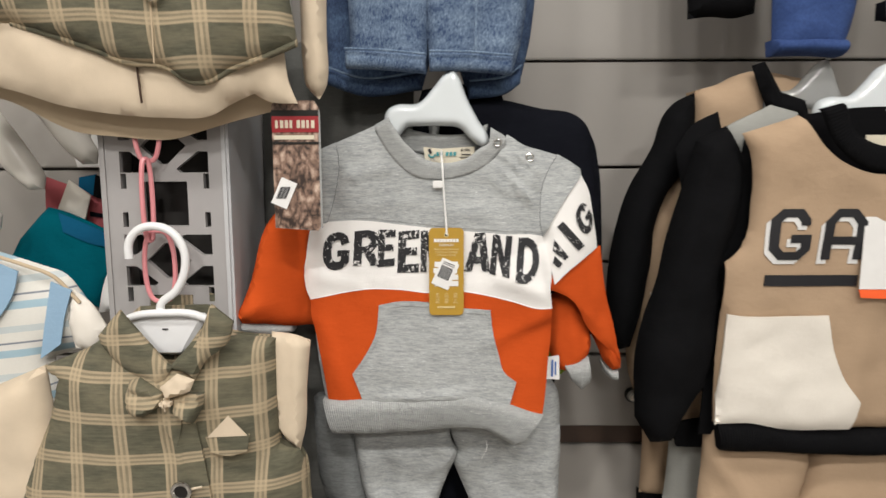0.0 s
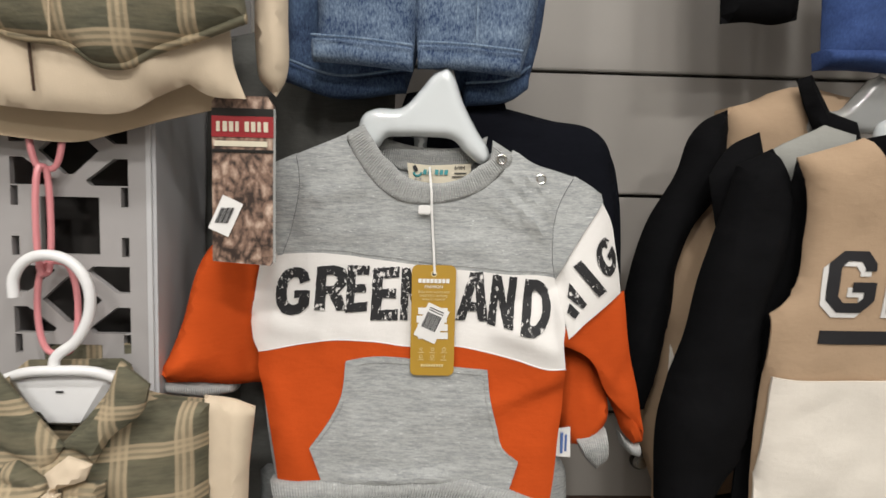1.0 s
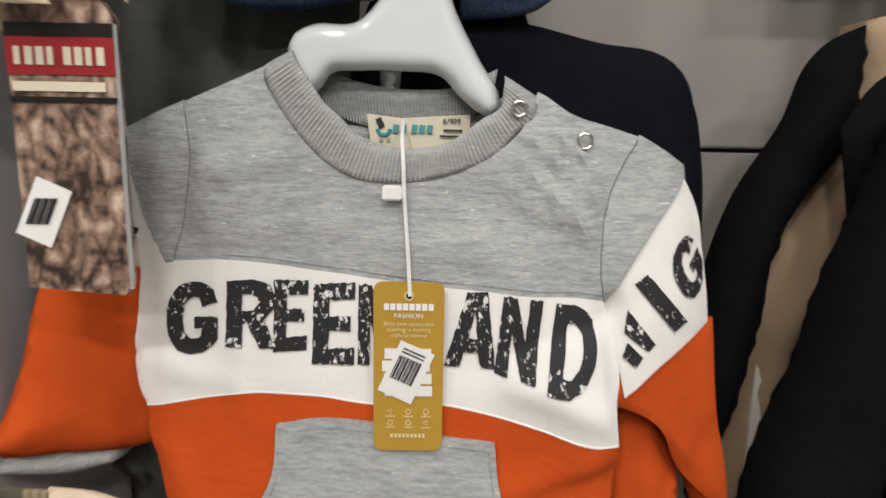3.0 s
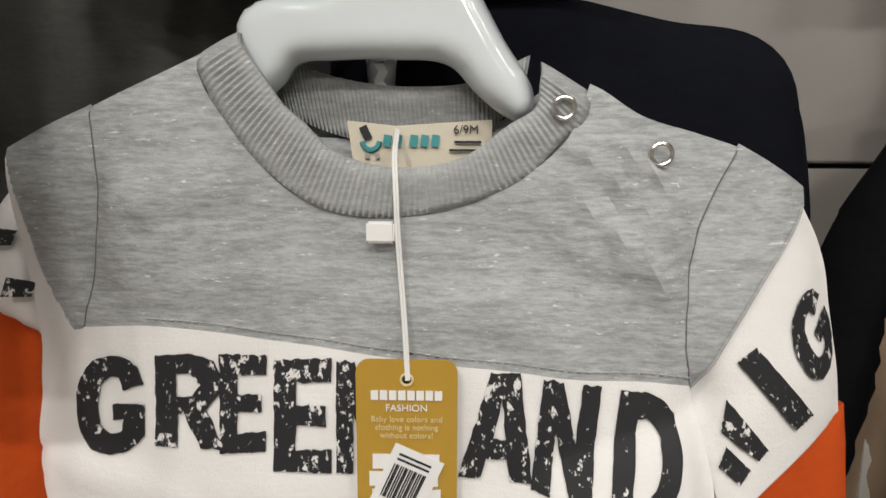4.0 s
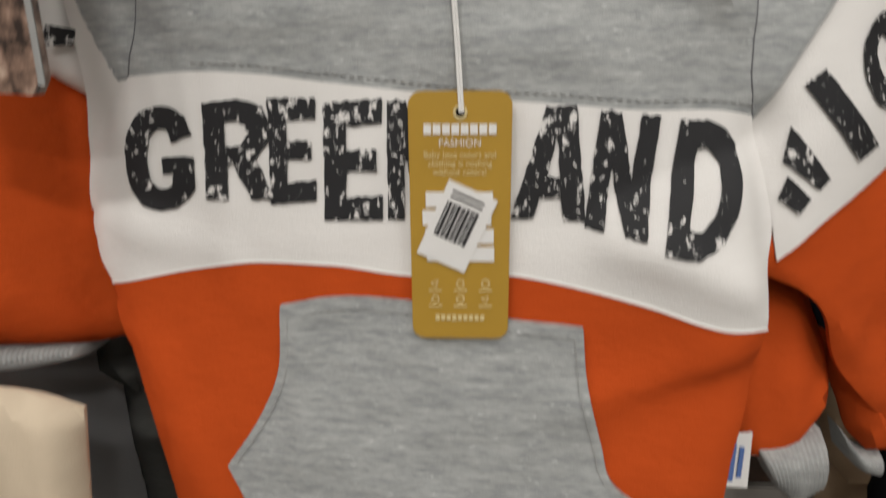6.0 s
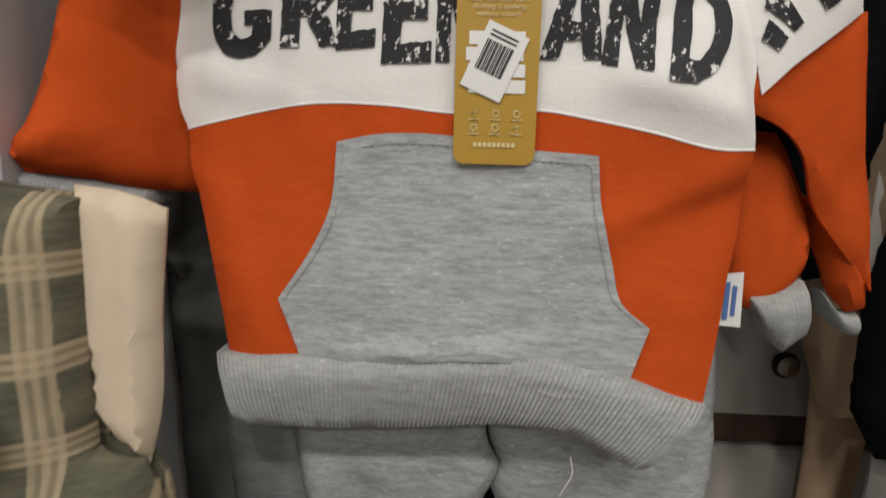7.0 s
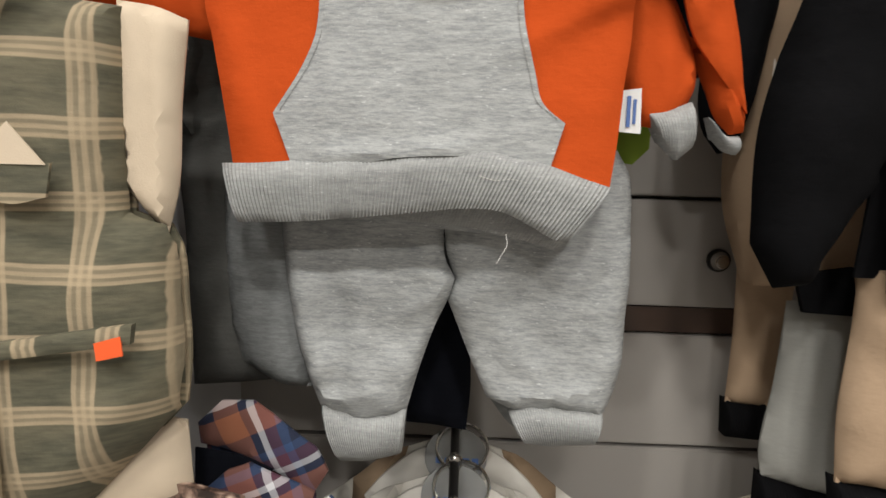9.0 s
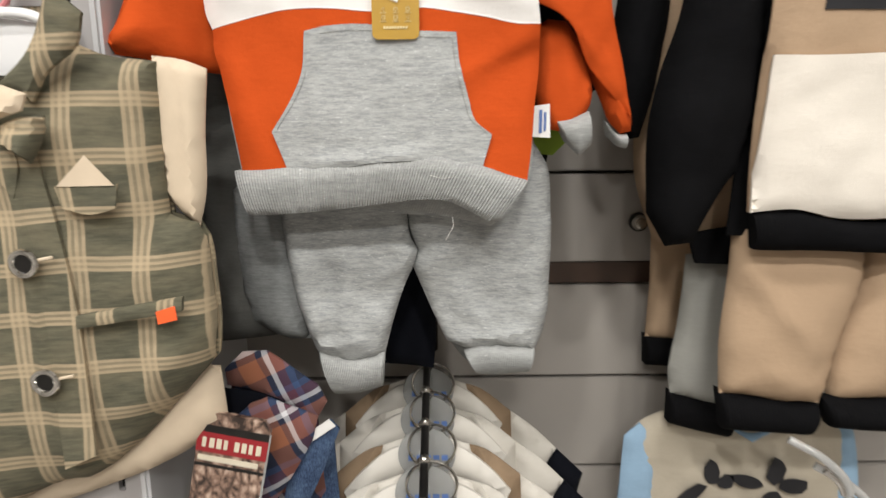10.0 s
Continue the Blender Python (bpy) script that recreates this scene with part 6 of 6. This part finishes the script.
    tr = thing("trousers", "tan baby trousers with black cuffs below the tan sweatshirt", "trousers", (.4, .82, .9))
    f3 = dict(puff=.022, edge=.045, amp=.004, size=.06, seed=55.0)
    cloth("leg", BE_LEGF, TAN, tr, plane(.835), step=.009, closed_back=True, folds=[(.35, 1.08, .42, 1.0, .012, .007), (.42, .95, .38, .97, .01, .004)], **f3)
    cloth("leg", BE_LEGR, TAN, tr, plane(.84), step=.012, closed_back=True, **f3)
    rib("cuff", [(BE_LEGF[8][0], BE_LEGF[8][1] + .002), BE_LEGF[7], BE_LEGF[5]], [(BE_LEGF[8][0] + .007, BE_LEGF[8][1] - .043), (BE_LEGF[6][0], BE_LEGF[6][1] - .038), (BE_LEGF[5][0] - .008, BE_LEGF[5][1] - .037)], BLACK, tr, plane(.835), ribs=30, depth=.0005, thick=.012, puff=.016)
    rib("cuff", [(.447, .936), (.52, .93), (.60, .936)], [(.46, .90), (.52, .895), (.59, .9)], BLACK, tr, plane(.83), ribs=30, depth=.0005, thick=.012, puff=.016)

    hang_at(0, 0, 0)
    b = thing("sweatshirt", "tan and black sweatshirt of the same set, hanging behind", "sweatshirt", (.38, .85, 1.1))
    cloth("body", BE_BODY2, TAN, b, plane(.897, 0, -.12), thick=.03, step=.012, closed_back=True, puff=.02, edge=.04, amp=.004, size=.05, seed=56.0)
    cloth("sleeve", BE_SLV2, BLACK, b, plane(.882, 0, -.08), step=.01, closed_back=True, **{**f2, "seed": 57.0})
    cloth("collar", [(.383, 1.572), (.398, 1.577), (.42, 1.54), (.45, 1.53), (.46, 1.5), (.41, 1.51), (.395, 1.54)], BLACK, b, plane(.838), step=.01, closed_back=True, puff=.008, edge=.012)
    cloth("kangaroo_pocket", WHITE2, CREAM, b, plane(.885), step=.012, thick=.003)
    cloth("hem_band", BLKHEM2, BLACK, b, plane(.878), step=.012, thick=.006)
    c = thing("sweatshirt", "pale grey and black sweatshirt between the tan ones", "sweatshirt", (.4, .80, 1.1))
    cloth("body", [(.3162, 1.4767), (.3201, 1.4845), (.3835, 1.5206), (.415, 1.512), (.42, 1.3), (.40, 1.15), (.365, 1.15), (.365, 1.44), (.3406, 1.4860)], SAGE, c, plane(.785), step=.012, thick=.004, puff=.006, edge=.02)
    cloth("sleeve", [(.334, 1.515), (.305, 1.500), (.285, 1.47), (.30, 1.40), (.35, 1.45)], BLACK, c, plane(.812), step=.012, closed_back=True, puff=.012, edge=.02)
    hang_at(.007, 0, -.013)
    t2 = thing("trousers", "pale grey baby trousers with black cuffs", "trousers", (.33, .87, .89))
    cloth("leg", GREYLEG, SAGE, t2, plane(.912), step=.01, closed_back=True, **{**f3, "puff": .014, "edge": .03})
    rib("cuff", [GREYLEG[4], GREYLEG[3], GREYLEG[2]], [(x, z - .04) for x, z in (GREYLEG[4], GREYLEG[3], GREYLEG[2])], BLACK, t2, plane(.912), ribs=24, depth=.0005, thick=.012, puff=.014)
    t3 = thing("trousers", "brown-tan baby trousers with black cuff hanging deepest", "trousers", (.3, .94, .93))
    cloth("leg", [(x + .011, z) for x, z in [(.285, 1.2), (.345, 1.2)] + TANLEG[1:]], TAN, t3, plane(.977), step=.01, closed_back=True, **{**f3, "puff": .014, "edge": .03})
    rib("cuff", [(TANLEG[4][0] + .011, TANLEG[4][1] + .002), (TANLEG[3][0] + .011, TANLEG[3][1] + .002)], [(TANLEG[4][0] + .013, TANLEG[4][1] - .038), (TANLEG[3][0] + .010, TANLEG[3][1] - .038)], BLACK, t3, plane(.977), ribs=16, depth=.0005, thick=.012, puff=.014)


hang_at(.004, 0, -.003)
tan_set()


# ---- dark shorts and blue shorts above the tan set ----
def top_right():
    ob = thing("denim_shorts", "bright blue denim shorts hanging above the tan set", "shorts", (.44, .82, 1.587), "hanging denim shorts")
    cloth("leg", [(.39, 1.86), (.51, 1.86), (.495, 1.624), (.483, 1.587), (.44, 1.59), (.402, 1.588)], DENIM_B, ob, plane(.82), step=.01, closed_back=True, puff=.02, edge=.03, amp=.003, size=.04, seed=61.0)
    rib("turn_up", [(.400, 1.606), (.44, 1.608), (.486, 1.606)], [(.402, 1.588), (.44, 1.589), (.484, 1.587)], DENIM_B, ob, plane(.812), ribs=12, depth=.0003, thick=.02, puff=.014)
    ob = thing("shorts", "black shorts hem hanging above the tan set", "shorts", (.34, .84, 1.62))
    cloth("leg", [(.305, 1.86), (.40, 1.86), (.396, 1.646), (.371, 1.640), (.34, 1.642), (.313, 1.639)], BLACK, ob, plane(.86), step=.012, closed_back=True, puff=.02, edge=.03, amp=.003, size=.04, seed=62.0)
    ob = thing("shorts", "dark navy shorts hanging beside the blue pair", "shorts", (.56, .8, 1.62))
    cloth("leg", [(.52, 1.86), (.62, 1.86), (.61, 1.64), (.57, 1.625), (.525, 1.63)], NAVYK, ob, plane(.80), step=.012, closed_back=True, puff=.02, edge=.03, amp=.003, size=.04, seed=63.0)
    rib("hem_band", [(.523, 1.648), (.57, 1.644), (.612, 1.658)], [(.523, 1.628), (.57, 1.622), (.612, 1.638)], NAVYK, ob, plane(.798), ribs=20, depth=.0005, puff=.018, thick=.02)
    child_hanger("hanger", "translucent plastic hanger behind the tan set", .46, .10, .03, GLASSY)


hang_at(0, .01, -.006)
top_right()


# ---- low rail with tan and white garments ----
def low_rail():
    ob = thing("display_arm", "black metal display arm projecting from the slatwall", "rail", (.018, .9, .93))
    v, f = tube([(.019, 1.019, .965), (.019, .9, .938), (.019, .66, .885), (.019, .60, .872)], .0045, 10)
    part("arm", v, f, STEEL_D, ob)
    from_bm("bracket", box_bm(.006, .032, 1.008, 1.02, .93, .99, .002), STEEL_D, ob)
    for k in range(5):
        yk = .93 - .055 * k
        zk = .942 - .0125 * k
        hg = thing("hanger", "white hanger with steel ring and round printed disc", "hanger", (.02, yk, zk - .09), "hangers on the low rail")
        disc = bmesh.new()
        bmesh.ops.create_cone(disc, cap_ends=True, segments=28, radius1=.031, radius2=.031, depth=.003)
        bmesh.ops.transform(disc, matrix=pose(.02, yk, zk - .034, 90), verts=disc.verts)
        dk = from_bm("size_disc", disc, GLASSY, hg)
        for q in range(5):
            bar(dk, .0 + .009 * q, .0065 + .009 * q, zk - .040 + .001 * (q % 2), zk - .034, yk - .002, BLUEP)
        ball = bmesh.new()
        bmesh.ops.create_uvsphere(ball, u_segments=16, v_segments=10, radius=.0052)
        bmesh.ops.transform(ball, matrix=pose(.019, yk - .006, zk + .006), verts=ball.verts)
        from_bm("hook_end", ball, STEEL, hg)
        th = np.linspace(0, 2 * math.pi, 29)[:-1]
        v, f = tube([(.026 + .025 * math.cos(a), yk - .005, zk - .022 + .025 * math.sin(a)) for a in th], .0017, 6, True)
        part("ring", v, f, STEEL, hg)
        v, f = tube([(.019 + .0065 * math.cos(a), yk, zk - .001 + .0065 * math.sin(a)) for a in th], .0018, 6, True)
        part("hook_loop", v, f, STEEL, hg)
        for s in (-1, 1):
            pts = [(.02 + s * .014, zk - .026), (.02 + s * .036, zk - .030), (.02 + s * .070, zk - .056), (.02 + s * .092, zk - .082), (.02 + s * .086, zk - .094), (.02 + s * .05, zk - .070), (.02 + s * .02, zk - .060)]
            cloth("arm", pts, HANGER_C, hg, plane(yk + .006), step=.01, thick=.004, closed_back=True, puff=.006, edge=.01)
        top = thing("sweatshirt", "white and tan baby top with navy sleeve ends", "sweatshirt", (.02, yk + .012, zk - .3), "tops on the low rail")
        y = plane(yk + .022)
        dz = zk - .94
        for s in (-1, 1):
            m = lambda l: [(.019 + s * a, c + dz) for a, c in l]
            cloth("shoulder", m([(.02, .915), (.048, .905), (.062, .86), (.045, .83), (.02, .84)]), ECRU, top, y, step=.01, closed_back=True, puff=.008, edge=.012, amp=.002, size=.04, seed=70.0 + k)
            cloth("shoulder_block", m([(.048, .905), (.064, .90), (.105, .868), (.108, .80), (.062, .86)]), FAWN if k % 2 == 0 else ECRU, top, y, step=.01, closed_back=True, puff=.012, edge=.02, amp=.002, size=.04, seed=71.0 + k)
            cloth("sleeve", m([(.105, .868), (.135, .845), (.165, .815), (.15, .79), (.108, .80)]), ECRU, top, y, step=.01, closed_back=True, puff=.008, edge=.012, amp=.002, size=.04, seed=72.0 + k)
            cloth("sleeve_end", m([(.165, .815), (.20, .78), (.19, .74), (.15, .79)]), NAVYK, top, y, step=.01, closed_back=True, puff=.012, edge=.02)
        cloth("body", [(.019 - .1, .84 + dz), (.019 + .1, .84 + dz), (.019 + .11, .62 + dz), (.019 - .11, .62 + dz)], ECRU, top, plane(yk + .026), step=.02, closed_back=True, puff=.008, edge=.03, amp=.003)


hang_at(.007, 0, -.012)
low_rail()


def tartan_shirts():
    ob = thing("tartan_shirt", "navy, rust and white tartan shirt hanging under the checked shirt", "shirt", (-.13, .77, .80))
    f1 = dict(puff=.016, edge=.03, amp=.004, size=.04, seed=81.0)
    flat = dict(puff=.005, edge=.012, amp=.003, size=.03, seed=81.0, corner=14)
    cloth("body", [(-.168, .99), (-.12, .985), (-.085, .95), (-.08, .86), (-.12, .80), (-.18, .80)], TARTAN, ob, plane(.785), step=.008, closed_back=True, **flat)
    cloth("collar_stand", [(-.168, 1.003), (-.150, 1.020), (-.126, 1.021), (-.080, .986), (-.071, .968), (-.082, .950), (-.13, .979), (-.166, .987)], TARTAN, ob, plane(.765), step=.006, thick=.003, **flat)
    cloth("neck_inside", [(-.167, .987), (-.13, .981), (-.11, .972), (-.12, .955), (-.168, .955)], NAVYK, ob, plane(.757), step=.008, thick=.002)
    cloth("collar_leaf", [(-.155, .962), (-.138, .978), (-.122, .984), (-.076, .963), (-.082, .94), (-.103, .903), (-.125, .87), (-.15, .88), (-.145, .93)], TARTAN, ob, plane(.742), step=.006, thick=.003, **flat)
    sh = thing("shirt", "blue check shirt collar behind the tartan shirt", "shirt", (-.08, .79, .80))
    cloth("collar_leaf", [(-.105, .93), (-.066, .956), (-.058, .945), (-.072, .91), (-.095, .86), (-.12, .84)], DENIM_D, sh, plane(.752), step=.008, thick=.003, **flat)
    cloth("collar_edge", [(-.103, .935), (-.066, .960), (-.060, .953), (-.100, .926)], PAPER, sh, plane(.7445), step=.008, thick=.001, smooth=False)
    cloth("body", [(-.12, .92), (-.07, .92), (-.065, .80), (-.13, .80)], DENIM_D, sh, plane(.79), step=.012, closed_back=True, **flat)
    packet("card_packet", "brown picture card packet tucked under the tartan shirt", -.155, .905, .70, .062, .14, 12)


hang_at(.003, 0, -.011)
tartan_shirts()


def spotted_top():
    ob = thing("sweatshirt", "beige and pale blue baby top with black animal spots", "sweatshirt", (0.412, .95, .67))
    cloth("body", [(0.275, 0.665), (0.280, 0.826), (0.296, 0.844), (0.335, 0.863), (0.403, 0.851), (0.482, 0.851), (0.521, 0.862), (0.549, 0.868), (0.565, 0.806), (0.580, 0.665)], OATMEAL, ob, plane(.947), step=.010, closed_back=True, puff=.012, edge=.02, amp=.005, size=.06, seed=91.0)
    cloth("sleeve", [(0.265, 0.665), (0.274, 0.829), (0.293, 0.847), (0.308, 0.829), (0.316, 0.749), (0.318, 0.665)], SKY, ob, plane(.938), step=.010, closed_back=True, puff=.006, edge=.012, amp=.003)
    cloth("shoulder_edge", [(0.538, 0.863), (0.553, 0.870), (0.571, 0.806), (0.590, 0.665), (0.556, 0.665), (0.551, 0.785)], SKY, ob, plane(.938), step=.010, closed_back=True, puff=.006, edge=.012)
    rib("collar", [(0.397, 0.847), (0.434, 0.833), (0.470, 0.847)], [(0.409, 0.838), (0.434, 0.822), (0.458, 0.838)], SKY, ob, plane(.931), ribs=24, depth=.0004, puff=.002)
    rng = random.Random(4)
    for cx, cz, w, h, a in ((0.384, 0.784, 0.012, 0.018, 0), (0.361, 0.752, 0.019, 0.010, 30), (0.405, 0.768, 0.010, 0.010, 0), (0.429, 0.769, 0.022, 0.007, -15), (0.467, 0.785, 0.012, 0.018, 5), (0.492, 0.761, 0.018, 0.010, -10), (0.464, 0.746, 0.012, 0.010, 0), (0.400, 0.731, 0.014, 0.010, 20), (0.436, 0.719, 0.012, 0.008, 0)):
        pts = []
        for t in np.linspace(0, 2 * math.pi, 8)[:-1]:
            r = rng.uniform(.75, 1.3)
            u, v = w * r * math.cos(t), h * r * math.sin(t)
            pts.append((cx + u * math.cos(radians(a)) - v * math.sin(radians(a)), cz + u * math.sin(radians(a)) + v * math.cos(radians(a))))
        cloth("spot", pts, INK_FLAT, ob, plane(.9285), step=.007, thick=.0012)
    for k in range(2):
        child = thing("hanger", "clear plastic hanger clip with chromed hook over the spotted top", "hanger", (.42 + .03 * k, .78, .85 - .03 * k), "clear hangers")
        v, f = tube(spline([(.40 + .03 * k, .79, .90 - .03 * k), (.43 + .03 * k, .775, .885 - .03 * k), (.455 + .03 * k, .77, .855 - .03 * k), (.45 + .03 * k, .77, .82 - .03 * k), (.43 + .03 * k, .775, .81 - .03 * k)], False, .005), .0045, 10)
        part("body", v, f, GLASSY, child)
        v, f = tube(spline([(.425 + .03 * k, .765, .878 - .03 * k), (.437 + .03 * k, .760, .868 - .03 * k), (.444 + .03 * k, .76, .855 - .03 * k)], False, .004), .003, 8)
        part("hook", v, f, STEEL, child)


hang_at(0, 0, 0)
spotted_top()


# ---- ceiling lights ----
def ceiling_lights():
    k = Mat("lamp_diffuser", 0.5)
    k.colour((0.9, 0.9, 0.9))
    k.b.inputs["Emission Color"].default_value = (1.0, 0.968, 0.925, 1)
    k.b.inputs["Emission Strength"].default_value = 6.0
    for lx, ly, _ in LAMPS:
        ob = thing("ceiling_light", "round white recessed ceiling light", "lamp", (lx, ly, 2.8), "ceiling lights")
        for nm, r, z, d, mat in (("frame", .11, 2.785, .03, PLASTIC_W), ("diffuser", .085, 2.766, .01, k.m)):
            bm = bmesh.new()
            bmesh.ops.create_cone(bm, cap_ends=True, segments=32, radius1=r, radius2=r, depth=d)
            bmesh.ops.transform(bm, matrix=pose(lx, ly, z), verts=bm.verts)
            from_bm(nm, bm, mat, ob)


hang_at(0, 0, 0)
ceiling_lights()
